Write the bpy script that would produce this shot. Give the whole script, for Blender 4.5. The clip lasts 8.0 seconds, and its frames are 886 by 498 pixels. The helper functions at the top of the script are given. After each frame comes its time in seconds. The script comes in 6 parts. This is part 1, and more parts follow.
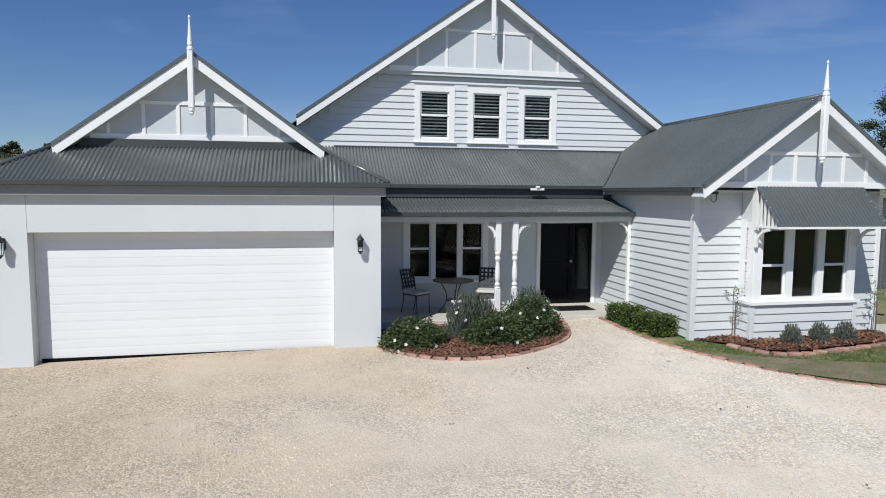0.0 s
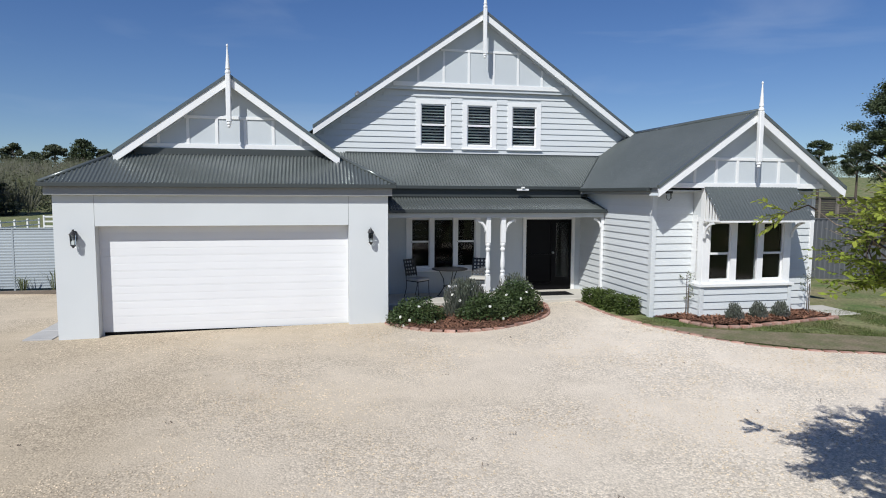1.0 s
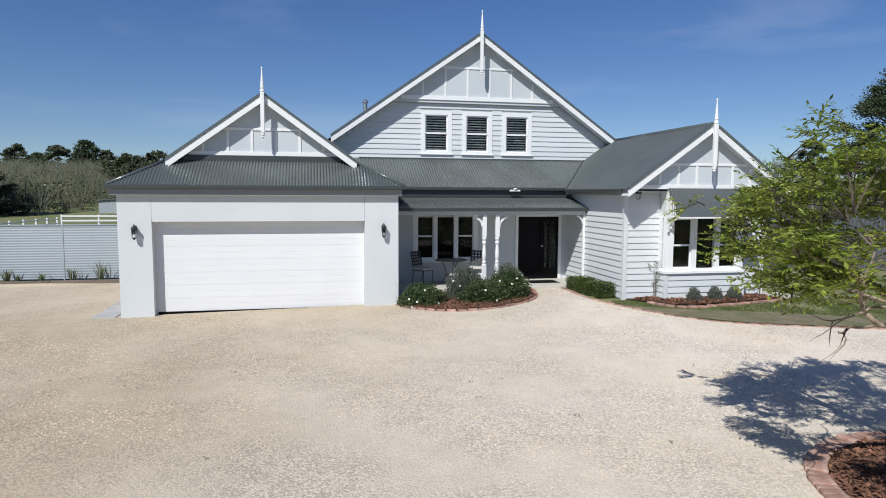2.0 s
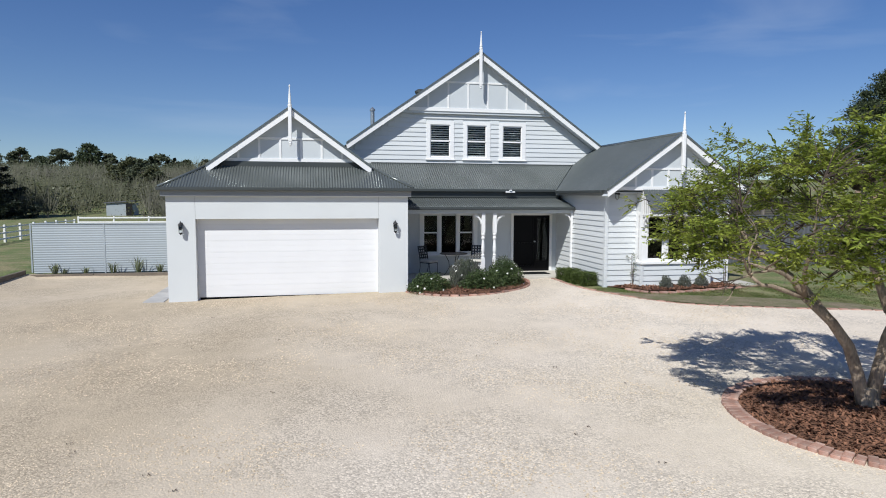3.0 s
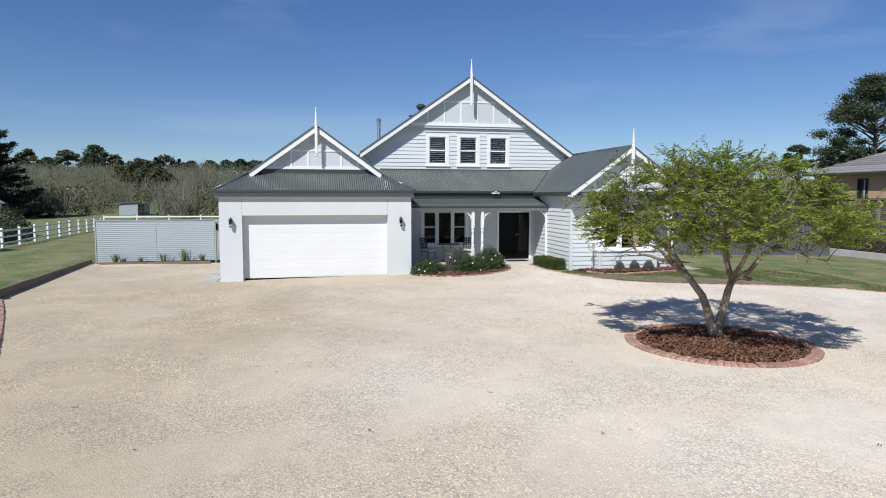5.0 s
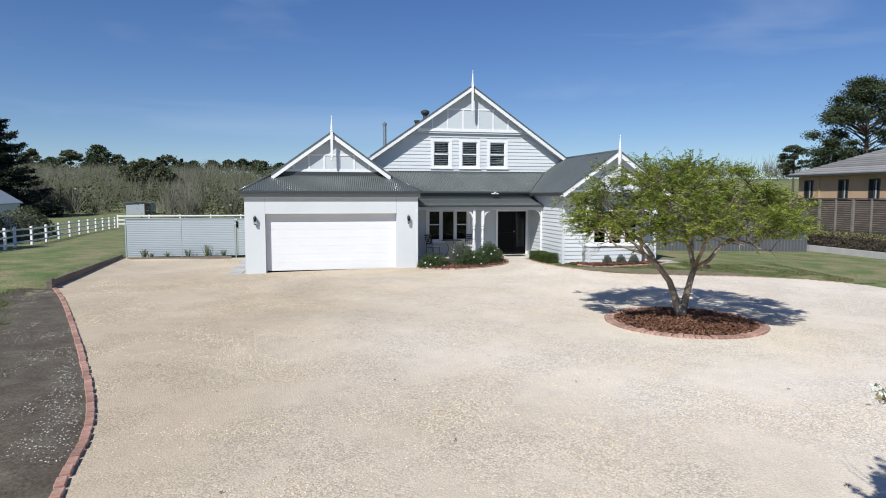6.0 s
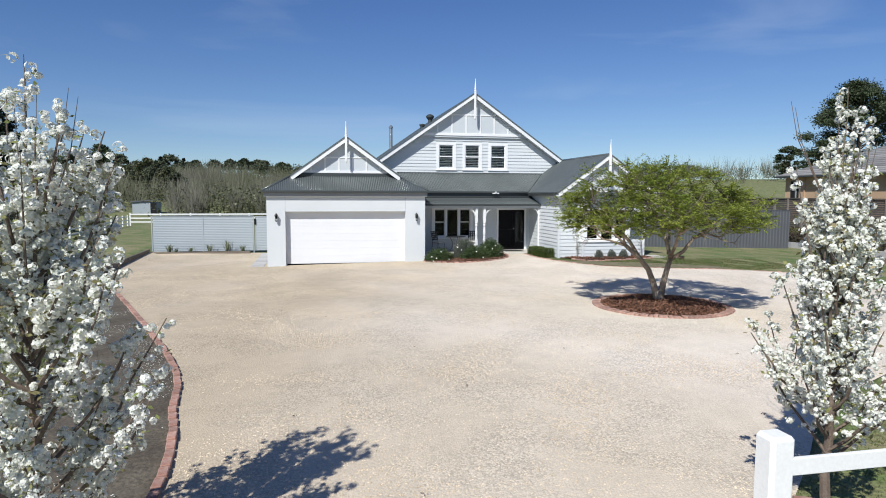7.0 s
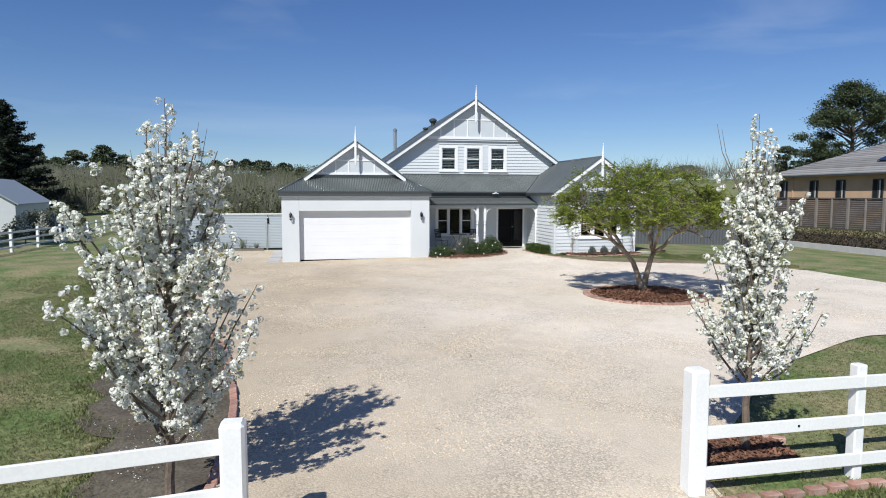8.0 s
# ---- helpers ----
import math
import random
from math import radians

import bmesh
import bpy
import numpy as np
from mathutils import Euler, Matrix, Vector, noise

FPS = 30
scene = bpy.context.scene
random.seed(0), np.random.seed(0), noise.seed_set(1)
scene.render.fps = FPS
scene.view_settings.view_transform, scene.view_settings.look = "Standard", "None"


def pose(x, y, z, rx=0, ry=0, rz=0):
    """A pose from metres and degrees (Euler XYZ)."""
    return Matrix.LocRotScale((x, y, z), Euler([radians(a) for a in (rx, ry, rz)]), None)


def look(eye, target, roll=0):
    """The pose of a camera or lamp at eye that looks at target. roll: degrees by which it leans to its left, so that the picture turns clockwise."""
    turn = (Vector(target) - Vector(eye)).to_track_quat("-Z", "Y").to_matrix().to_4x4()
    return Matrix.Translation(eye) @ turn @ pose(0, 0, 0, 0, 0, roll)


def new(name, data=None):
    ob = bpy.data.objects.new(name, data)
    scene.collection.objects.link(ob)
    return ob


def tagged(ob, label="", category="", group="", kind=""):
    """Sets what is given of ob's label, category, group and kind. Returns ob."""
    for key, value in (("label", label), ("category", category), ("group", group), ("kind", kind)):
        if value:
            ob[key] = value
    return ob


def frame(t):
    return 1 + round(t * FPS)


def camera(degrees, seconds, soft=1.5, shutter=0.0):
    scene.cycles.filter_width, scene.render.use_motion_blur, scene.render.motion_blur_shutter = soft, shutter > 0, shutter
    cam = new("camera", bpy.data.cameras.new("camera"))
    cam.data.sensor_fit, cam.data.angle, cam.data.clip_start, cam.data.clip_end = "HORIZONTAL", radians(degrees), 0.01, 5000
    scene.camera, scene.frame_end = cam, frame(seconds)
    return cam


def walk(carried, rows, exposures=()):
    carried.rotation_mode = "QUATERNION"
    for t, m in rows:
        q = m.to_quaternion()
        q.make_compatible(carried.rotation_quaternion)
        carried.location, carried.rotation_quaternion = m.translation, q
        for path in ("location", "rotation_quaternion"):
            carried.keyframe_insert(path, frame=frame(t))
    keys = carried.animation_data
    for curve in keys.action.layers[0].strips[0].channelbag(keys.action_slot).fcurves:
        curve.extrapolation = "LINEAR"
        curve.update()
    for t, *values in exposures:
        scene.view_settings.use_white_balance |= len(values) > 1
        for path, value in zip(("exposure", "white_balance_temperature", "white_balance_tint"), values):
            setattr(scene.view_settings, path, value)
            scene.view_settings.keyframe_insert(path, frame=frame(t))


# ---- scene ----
cam = camera(70.2, 8.0, soft=1.0)
PATH = [
    (0, (2.213, -11.568, 3.02), (2.613, -9.617, 2.839), 0.4),
    (0.5, (2.021, -12.593, 3.002), (2.424, -10.643, 2.824), 0.3),
    (1, (1.808, -13.664, 3.009), (2.212, -11.714, 2.83), 0.3),
    (1.5, (1.558, -14.794, 3.031), (1.962, -12.844, 2.851), 0.3),
    (3, (0.692, -18.198, 2.973), (1.096, -16.247, 2.803), 0.2),
    (3.5, (0.436, -19.337, 2.963), (0.841, -17.386, 2.796), 0.2),
    (4, (0.302, -20.419, 2.969), (0.705, -18.467, 2.802), 0.2),
    (4.5, (0.174, -21.455, 2.989), (0.575, -19.503, 2.82), 0.1),
    (6, (-0.632, -24.705, 3.038), (-0.232, -22.753, 2.866), 0.1),
    (6.5, (-0.973, -25.8, 3.034), (-0.572, -23.849, 2.862), 0.2),
    (7, (-1.3, -26.805, 3.034), (-0.899, -24.854, 2.861), 0.2),
    (7.5, (-1.559, -27.716, 3.02), (-1.158, -25.764, 2.849), 0.1),
    (8, (-1.802, -28.599, 3.043), (-1.402, -26.647, 2.87), 0.1),
]
walk(cam, [(t, look(eye, target, roll)) for t, eye, target, roll in PATH], [(0, -0.08), (1.5, -0.06), (4.5, 0.05), (8, 0.14)])

# ---- world, sun, exposure ----
SUN_AZ, SUN_EL = radians(37.5), radians(45.5)        # the way the shadows run, from +y towards +x
sun_from = Vector((-math.sin(SUN_AZ) * math.cos(SUN_EL), -math.cos(SUN_AZ) * math.cos(SUN_EL), math.sin(SUN_EL)))
world = bpy.data.worlds.new("sky")
scene.world = world
world.use_nodes = True
wn = world.node_tree.nodes
sky = wn.new("ShaderNodeTexSky")
sky.sky_type, sky.sun_disc = "NISHITA", False
sky.sun_elevation, sky.sun_rotation = SUN_EL, math.atan2(sun_from.x, sun_from.y)
sky.altitude, sky.air_density, sky.dust_density, sky.ozone_density = 300, 1.0, 0.25, 3.4
wn["Background"].inputs["Strength"].default_value = 0.090
tint = wn.new("ShaderNodeHueSaturation")
tint.inputs["Hue"].default_value, tint.inputs["Saturation"].default_value = 0.513, 1.22
world.node_tree.links.new(sky.outputs[0], tint.inputs["Color"])
at = wn.new("ShaderNodeTexCoord")
# clear dry air: the pale band at the skyline is thin
raised = wn.new("ShaderNodeMapping")
raised.inputs["Scale"].default_value, raised.inputs["Location"].default_value = (1, 1, 0.97), (0, 0, 0.03)
world.node_tree.links.new(at.outputs["Generated"], raised.inputs["Vector"])
world.node_tree.links.new(raised.outputs[0], sky.inputs["Vector"])
# thin high cloud
drawn = wn.new("ShaderNodeMapping")
drawn.inputs["Scale"].default_value, drawn.inputs["Rotation"].default_value = (1.2, 2.0, 9.0), (0.0, 0.12, 0.0)
wisps = wn.new("ShaderNodeTexNoise")
wisps.inputs["Scale"].default_value, wisps.inputs["Detail"].default_value, wisps.inputs["Distortion"].default_value = 1.6, 6.0, 0.6
veil = wn.new("ShaderNodeMapRange")
for key, value in (("From Min", 0.56), ("From Max", 0.80), ("To Min", 0.0), ("To Max", 0.13)):
    veil.inputs[key].default_value = value
cloud = wn.new("ShaderNodeMix")
cloud.data_type = "RGBA"
cloud.inputs["B"].default_value = (8.5, 9.3, 10.2, 1)
for a, b in ((at.outputs["Generated"], drawn.inputs["Vector"]), (drawn.outputs[0], wisps.inputs["Vector"]), (wisps.outputs["Fac"], veil.inputs["Value"]), (veil.outputs[0], cloud.inputs["Factor"]), (tint.outputs[0], cloud.inputs["A"]), (cloud.outputs["Result"], wn["Background"].inputs["Color"])):
    world.node_tree.links.new(a, b)
sun = new("sun", bpy.data.lights.new("sun", "SUN"))
sun.data.energy, sun.data.angle, sun.data.color = 4.75, radians(0.55), (0.985, 0.985, 0.955)
sun.matrix_world = look(sun_from * 60, (0, 0, 0))
scene.view_settings.exposure = 0.04


# ---- materials ----
def material(name, colour, rough=0.6, var=0.12, big=1.5, fine=40.0, bump=0.15, metal=0.0, second=None, spread=0.0, spec=0.5, stretch=(1, 1, 1), bump_size=0.01):
    """Base colour varied at two scales, with fine relief. second: a colour mixed in by the large pattern; spread: change from piece to piece."""
    m = bpy.data.materials.new(name)
    m.use_nodes = True
    t = m.node_tree
    n, l = t.nodes, t.links
    p = n["Principled BSDF"]
    p.inputs["Roughness"].default_value, p.inputs["Metallic"].default_value = rough, metal
    p.inputs["Specular IOR Level"].default_value = spec
    co = n.new("ShaderNodeTexCoord")
    mp = n.new("ShaderNodeMapping")
    mp.inputs["Scale"].default_value = stretch
    l.new(co.outputs["Object"], mp.inputs["Vector"])
    n1, n2 = n.new("ShaderNodeTexNoise"), n.new("ShaderNodeTexNoise")
    for q, sc, det in ((n1, big, 4), (n2, fine, 3)):
        q.inputs["Scale"].default_value, q.inputs["Detail"].default_value = sc, det
        l.new(mp.outputs["Vector"], q.inputs["Vector"])
    ramp = n.new("ShaderNodeMapRange")
    ramp.inputs["From Min"].default_value, ramp.inputs["From Max"].default_value = 0.35, 0.65
    l.new(n1.outputs["Fac"], ramp.inputs["Value"])
    mix = n.new("ShaderNodeMix")
    mix.data_type = "RGBA"
    c2 = second or tuple(c * (1 - var) for c in colour)
    mix.inputs["A"].default_value, mix.inputs["B"].default_value = (*colour, 1), (*c2, 1)
    l.new(ramp.outputs["Result"], mix.inputs["Factor"])
    hsv = n.new("ShaderNodeHueSaturation")
    l.new(mix.outputs["Result"], hsv.inputs["Color"])
    val = n.new("ShaderNodeMapRange")
    val.inputs["From Min"].default_value, val.inputs["From Max"].default_value = 0.25, 0.75
    val.inputs["To Min"].default_value, val.inputs["To Max"].default_value = 1 - var, 1 + var
    l.new(n2.outputs["Fac"], val.inputs["Value"])
    if spread:
        info, geo = n.new("ShaderNodeObjectInfo"), n.new("ShaderNodeNewGeometry")
        add = n.new("ShaderNodeMath")
        add.operation = "ADD"
        l.new(info.outputs["Random"], add.inputs[0])
        l.new(geo.outputs["Random Per Island"], add.inputs[1])
        fr = n.new("ShaderNodeMath")
        fr.operation = "FRACT"
        l.new(add.outputs[0], fr.inputs[0])
        sp = n.new("ShaderNodeMapRange")
        sp.inputs["To Min"].default_value, sp.inputs["To Max"].default_value = 1 - spread, 1 + spread
        l.new(fr.outputs[0], sp.inputs["Value"])
        mul = n.new("ShaderNodeMath")
        mul.operation = "MULTIPLY"
        l.new(val.outputs["Result"], mul.inputs[0])
        l.new(sp.outputs["Result"], mul.inputs[1])
        l.new(mul.outputs[0], hsv.inputs["Value"])
    else:
        l.new(val.outputs["Result"], hsv.inputs["Value"])
    l.new(hsv.outputs["Color"], p.inputs["Base Color"])
    if bump:
        b = n.new("ShaderNodeBump")
        b.inputs["Strength"].default_value, b.inputs["Distance"].default_value = bump, bump_size
        l.new(n2.outputs["Fac"], b.inputs["Height"])
        l.new(b.outputs["Normal"], p.inputs["Normal"])
    return m


def leaf_material(name, colour, second, spread=0.35, through_light=0.35, rough=0.5):
    """A leaf: two greens mixed leaf by leaf, some light passing through."""
    m = material(name, colour, rough, 0.1, 2.0, 60, 0, second=second, spread=spread, spec=0.3)
    t = m.node_tree
    p = t.nodes["Principled BSDF"]
    tr = t.nodes.new("ShaderNodeBsdfTranslucent")
    mx = t.nodes.new("ShaderNodeMixShader")
    mx.inputs[0].default_value = through_light
    t.links.new(t.nodes["Hue/Saturation/Value"].outputs["Color"], tr.inputs["Color"])
    t.links.new(p.outputs[0], mx.inputs[1])
    t.links.new(tr.outputs[0], mx.inputs[2])
    t.links.new(mx.outputs[0], t.nodes["Material Output"].inputs["Surface"])
    return m


def glass_material():
    m = bpy.data.materials.new("window_glass")
    m.use_nodes = True
    p = m.node_tree.nodes["Principled BSDF"]
    p.inputs["Base Color"].default_value = (0.9, 0.95, 0.95, 1)
    p.inputs["Roughness"].default_value, p.inputs["Transmission Weight"].default_value = 0.02, 1.0
    p.inputs["IOR"].default_value = 1.30
    return m


def gravel_material():
    """Crushed pale stone: cells of uneven colour, shade between stones painted in, worn paler and finer along the wheel
    tracks.
    """
    m = bpy.data.materials.new("pale_gravel")
    m.use_nodes = True
    t = m.node_tree
    n, l = t.nodes, t.links
    p = n["Principled BSDF"]
    p.inputs["Roughness"].default_value, p.inputs["Specular IOR Level"].default_value = 0.95, 0.25
    co = n.new("ShaderNodeTexCoord")

    def tex(kind, scale, detail=3):
        q = n.new(kind)
        q.inputs["Scale"].default_value = scale
        if kind == "ShaderNodeTexNoise":
            q.inputs["Detail"].default_value = detail
        l.new(co.outputs["Object"], q.inputs["Vector"])
        return q

    def rng(src, a, b, c, d):
        q = n.new("ShaderNodeMapRange")
        for key, value in zip(("From Min", "From Max", "To Min", "To Max"), (a, b, c, d)):
            q.inputs[key].default_value = value
        l.new(src, q.inputs["Value"])
        return q.outputs["Result"]

    def times(a, b):
        q = n.new("ShaderNodeMath")
        q.operation = "MULTIPLY"
        l.new(a, q.inputs[0])
        l.new(b, q.inputs[1])
        return q.outputs[0]
    cells, small = tex("ShaderNodeTexVoronoi", 40), tex("ShaderNodeTexVoronoi", 120)
    patch_n, drift = tex("ShaderNodeTexNoise", 0.55, 7), tex("ShaderNodeTexNoise", 2.6, 6)
    sides = n.new("ShaderNodeSeparateXYZ")
    l.new(co.outputs["Object"], sides.inputs[0])
    wide = tex("ShaderNodeTexNoise", 0.16, 4)
    add = n.new("ShaderNodeMath")
    add.operation = "ADD"
    slant, turn_y = n.new("ShaderNodeMath"), n.new("ShaderNodeMath")
    l.new(rng(sides.outputs["Y"], -12.0, 0.0, 6.0, 0.0), turn_y.inputs[0])
    l.new(rng(sides.outputs["Y"], -23.0, -13.0, -3.2, 0.0), turn_y.inputs[1])
    l.new(sides.outputs["X"], slant.inputs[0])
    l.new(turn_y.outputs[0], slant.inputs[1])
    l.new(rng(slant.outputs[0], 1.5, 9.5, 0.05, 0.85), add.inputs[0])
    l.new(rng(wide.outputs["Fac"], 0.35, 0.65, -0.2, 0.2), add.inputs[1])
    worn = rng(add.outputs[0], 0.0, 1.0, 0.0, 1.0)
    mix = n.new("ShaderNodeMix")
    mix.data_type = "RGBA"
    mix.inputs["A"].default_value, mix.inputs["B"].default_value = (0.492, 0.405, 0.294, 1), (0.725, 0.640, 0.536, 1)
    l.new(worn, mix.inputs["Factor"])
    sep = n.new("ShaderNodeSeparateColor")
    l.new(cells.outputs["Color"], sep.inputs["Color"])
    sep2 = n.new("ShaderNodeSeparateColor")
    l.new(small.outputs["Color"], sep2.inputs["Color"])
    loose = rng(patch_n.outputs["Fac"], 0.44, 0.58, 1.0, 0.22)

    def faded(value):
        q = n.new("ShaderNodeMix")
        q.inputs["A"].default_value = 1.0
        l.new(loose, q.inputs["Factor"])
        l.new(value, q.inputs["B"])
        return q.outputs["Result"]
    v = times(faded(rng(sep.outputs["Red"], 0, 1, 0.72, 1.20)), rng(sep2.outputs["Green"], 0, 1, 0.90, 1.08))
    # darker towards the cell edges: painted shade between the stones
    v = times(v, faded(rng(cells.outputs["Distance"], 0.25, 0.75, 1.05, 0.84)))
    v = times(v, rng(drift.outputs["Fac"], 0.3, 0.7, 0.95, 1.05))
    # dark specks painted for the small shadows among loose stones
    v = times(v, faded(rng(sep2.outputs["Blue"], 0.02, 0.08, 0.68, 1.0)))
    hsv = n.new("ShaderNodeHueSaturation")
    l.new(mix.outputs["Result"], hsv.inputs["Color"])
    l.new(v, hsv.inputs["Value"])
    l.new(hsv.outputs["Color"], p.inputs["Base Color"])
    b = n.new("ShaderNodeBump")
    b.inputs["Strength"].default_value, b.inputs["Distance"].default_value = 0.42, 0.012
    b.invert = True
    l.new(cells.outputs["Distance"], b.inputs["Height"])
    l.new(b.outputs["Normal"], p.inputs["Normal"])
    return m


M_RENDER = material("rendered_wall", (0.618, 0.640, 0.644), 0.85, 0.05, 0.6, 120, 0.25)
M_BOARD = material("painted_weatherboard", (0.616, 0.640, 0.644), 0.55, 0.05, 1.2, 60, 0.1, spread=0.04, stretch=(0.3, 0.3, 2))
M_SHEET = material("painted_sheet", (0.55, 0.585, 0.605), 0.6, 0.05, 1.0, 70, 0.08)
M_WHITE = material("white_trim_paint", (0.80, 0.80, 0.79), 0.45, 0.04, 2.0, 50, 0.08)
M_DOORW = material("white_garage_door", (0.75, 0.75, 0.755), 0.4, 0.03, 1.0, 90, 0.12, spread=0.015)
M_ROOF = material("dark_grey_roof_steel", (0.150, 0.166, 0.162), 0.22, 0.10, 0.7, 25, 0.05, metal=0.4, second=(0.132, 0.148, 0.143))
M_GUTTER = material("dark_grey_gutter", (0.042, 0.050, 0.050), 0.55, 0.06, 2, 40, 0.03)
M_FASCIA = material("grey_fascia", (0.27, 0.28, 0.285), 0.5, 0.05, 2, 40, 0.05)
M_BLACK = material("black_paint", (0.006, 0.006, 0.007), 0.3, 0.1, 2, 40, 0.03, spec=0.08)
# near-black stands for the shade inside rooms, panes, the shed bay and the bolt hole
M_DARK = material("interior_shade_black", (0.006, 0.006, 0.007), 0.9, 0.2, 1, 10, 0)
M_IRON = material("wrought_iron", (0.02, 0.02, 0.022), 0.45, 0.2, 5, 60, 0.1)
M_CUSHION = material("pale_cushion", (0.55, 0.53, 0.48), 0.9, 0.08, 6, 200, 0.3)
M_CONC = material("concrete", (0.55, 0.52, 0.46), 0.9, 0.12, 1.2, 60, 0.3)
M_PAVER = material("grey_paver", (0.42, 0.41, 0.40), 0.9, 0.12, 2, 60, 0.3, spread=0.12)
M_BRICK = material("red_brick", (0.33, 0.165, 0.12), 0.9, 0.2, 9, 90, 0.5, second=(0.43, 0.29, 0.235), spread=0.25)
M_TIMBER = material("weathered_sleeper", (0.175, 0.145, 0.115), 0.9, 0.25, 3, 30, 0.5, stretch=(0.3, 0.3, 3), spread=0.1)
M_GRAVEL = gravel_material()
M_STONE = material("gravel_stone", (0.60, 0.495, 0.365), 0.95, 0.12, 0.4, 80, 0.2, second=(0.52, 0.42, 0.30), spread=0.24, spec=0.2)
M_GRASS = material("lawn", (0.092, 0.142, 0.034), 0.95, 0.45, 0.8, 14, 0.8, second=(0.235, 0.205, 0.105), bump_size=0.04)
M_BLADE = leaf_material("grass_blade", (0.12, 0.16, 0.045), (0.21, 0.205, 0.095), 0.3)
M_SOIL = material("garden_soil", (0.074, 0.058, 0.040), 1.0, 0.45, 1.6, 22, 0.6, second=(0.112, 0.094, 0.068), bump_size=0.03)
M_VERGE = material("thin_dry_turf", (0.200, 0.162, 0.105), 1.0, 0.35, 2.6, 26, 0.6, second=(0.120, 0.125, 0.055), bump_size=0.03)
M_MULCH = material("bark_mulch", (0.20, 0.095, 0.055), 0.95, 0.4, 2, 45, 1.0, second=(0.14, 0.065, 0.04), bump_size=0.04)
M_CHIP = material("bark_chip", (0.20, 0.095, 0.056), 0.9, 0.2, 6, 60, 0.3, spread=0.45)
M_BARK = material("tree_bark", (0.35, 0.275, 0.205), 0.95, 0.35, 6, 40, 0.8, second=(0.18, 0.14, 0.105), stretch=(1, 1, 0.3), bump_size=0.02)
M_PEAR = material("pear_bark", (0.165, 0.125, 0.095), 0.9, 0.3, 8, 40, 0.4, second=(0.12, 0.09, 0.07))
M_TWIG = material("dark_twig", (0.10, 0.075, 0.06), 0.9, 0.25, 8, 40, 0.3)
M_LEAF = leaf_material("bright_leaf", (0.185, 0.245, 0.038), (0.32, 0.36, 0.065), 0.45, 0.45)
M_PETAL = leaf_material("white_blossom", (0.87, 0.865, 0.815), (0.82, 0.83, 0.74), 0.06, 0.30)
M_BUD = leaf_material("young_leaf", (0.22, 0.27, 0.08), (0.30, 0.24, 0.12), 0.3)
M_SHRUB = leaf_material("shrub_leaf", (0.052, 0.084, 0.030), (0.088, 0.120, 0.045), 0.4, 0.25)
M_LAV = leaf_material("grey_green_leaf", (0.105, 0.125, 0.090), (0.15, 0.145, 0.135), 0.35, 0.2)
M_BOX = leaf_material("hedge_leaf", (0.060, 0.092, 0.022), (0.11, 0.145, 0.038), 0.4, 0.25)
M_STRAP = leaf_material("strap_leaf", (0.13, 0.16, 0.08), (0.20, 0.21, 0.12), 0.3, 0.2)
M_PINE = leaf_material("pine_foliage", (0.050, 0.070, 0.036), (0.085, 0.105, 0.052), 0.4, 0.15)
M_CONIFER = leaf_material("conifer_foliage", (0.016, 0.024, 0.015), (0.028, 0.038, 0.022), 0.4, 0.1)
M_GUM = leaf_material("gum_foliage", (0.085, 0.104, 0.060), (0.130, 0.140, 0.085), 0.4, 0.15)
M_BARE = material("bare_twigs", (0.135, 0.130, 0.104), 0.95, 0.2, 0.05, 4, 0, second=(0.090, 0.098, 0.052), spread=0.4)
M_SCRUB = leaf_material("scrub_foliage", (0.080, 0.096, 0.042), (0.115, 0.112, 0.058), 0.35, 0.15)
M_BANK = leaf_material("brown_hedge_leaf", (0.066, 0.060, 0.028), (0.105, 0.078, 0.042), 0.35, 0.15)
M_STEELF = material("pale_grey_steel", (0.36, 0.40, 0.425), 0.6, 0.05, 1, 30, 0.03, metal=0.15)
M_GREYF = material("dark_grey_steel", (0.115, 0.120, 0.130), 0.5, 0.06, 1, 30, 0.03, metal=0.1)
M_PALING = material("brown_slats", (0.088, 0.076, 0.068), 0.8, 0.25, 2, 30, 0.3, spread=0.12)
M_TAN = material("tan_brick_wall", (0.50, 0.335, 0.215), 0.9, 0.08, 1, 40, 0.3)
# wide spread bands the tile courses in tone, standing in for their shade lines
M_TILE = material("grey_roof_tile", (0.25, 0.24, 0.23), 0.8, 0.12, 1.5, 20, 0.2, spread=0.24)
M_FENCEW = material("white_post_paint", (0.80, 0.80, 0.78), 0.5, 0.05, 2, 30, 0.15)
M_FLUE = material("zinc_flue", (0.45, 0.47, 0.48), 0.35, 0.1, 3, 30, 0.05, metal=0.8)
M_BLIND = material("white_shutter", (0.75, 0.75, 0.74), 0.5, 0.03, 3, 50, 0)
M_SOLAR = material("solar_glass", (0.012, 0.02, 0.06), 0.15, 0.1, 1, 20, 0)
M_GLASS = glass_material()


# ---- building blocks ----
def part(name, bm, mat, parent, label="", smooth=False):
    """Links a bmesh as one mesh object under a thing or a part."""
    me = bpy.data.meshes.new(name)
    bm.to_mesh(me)
    bm.free()
    if smooth:
        me.polygons.foreach_set("use_smooth", [True] * len(me.polygons))
    me.materials.append(mat)
    ob = new(name, me)
    ob.parent = parent
    return tagged(ob, label)


def sheet(name, verts, faces, mat, parent=None, label="", smooth=False):
    me = bpy.data.meshes.new(name)
    me.from_pydata(verts, [], faces)
    if smooth:
        me.polygons.foreach_set("use_smooth", [True] * len(me.polygons))
    me.materials.append(mat)
    ob = new(name, me)
    ob.parent = parent
    return tagged(ob, label)


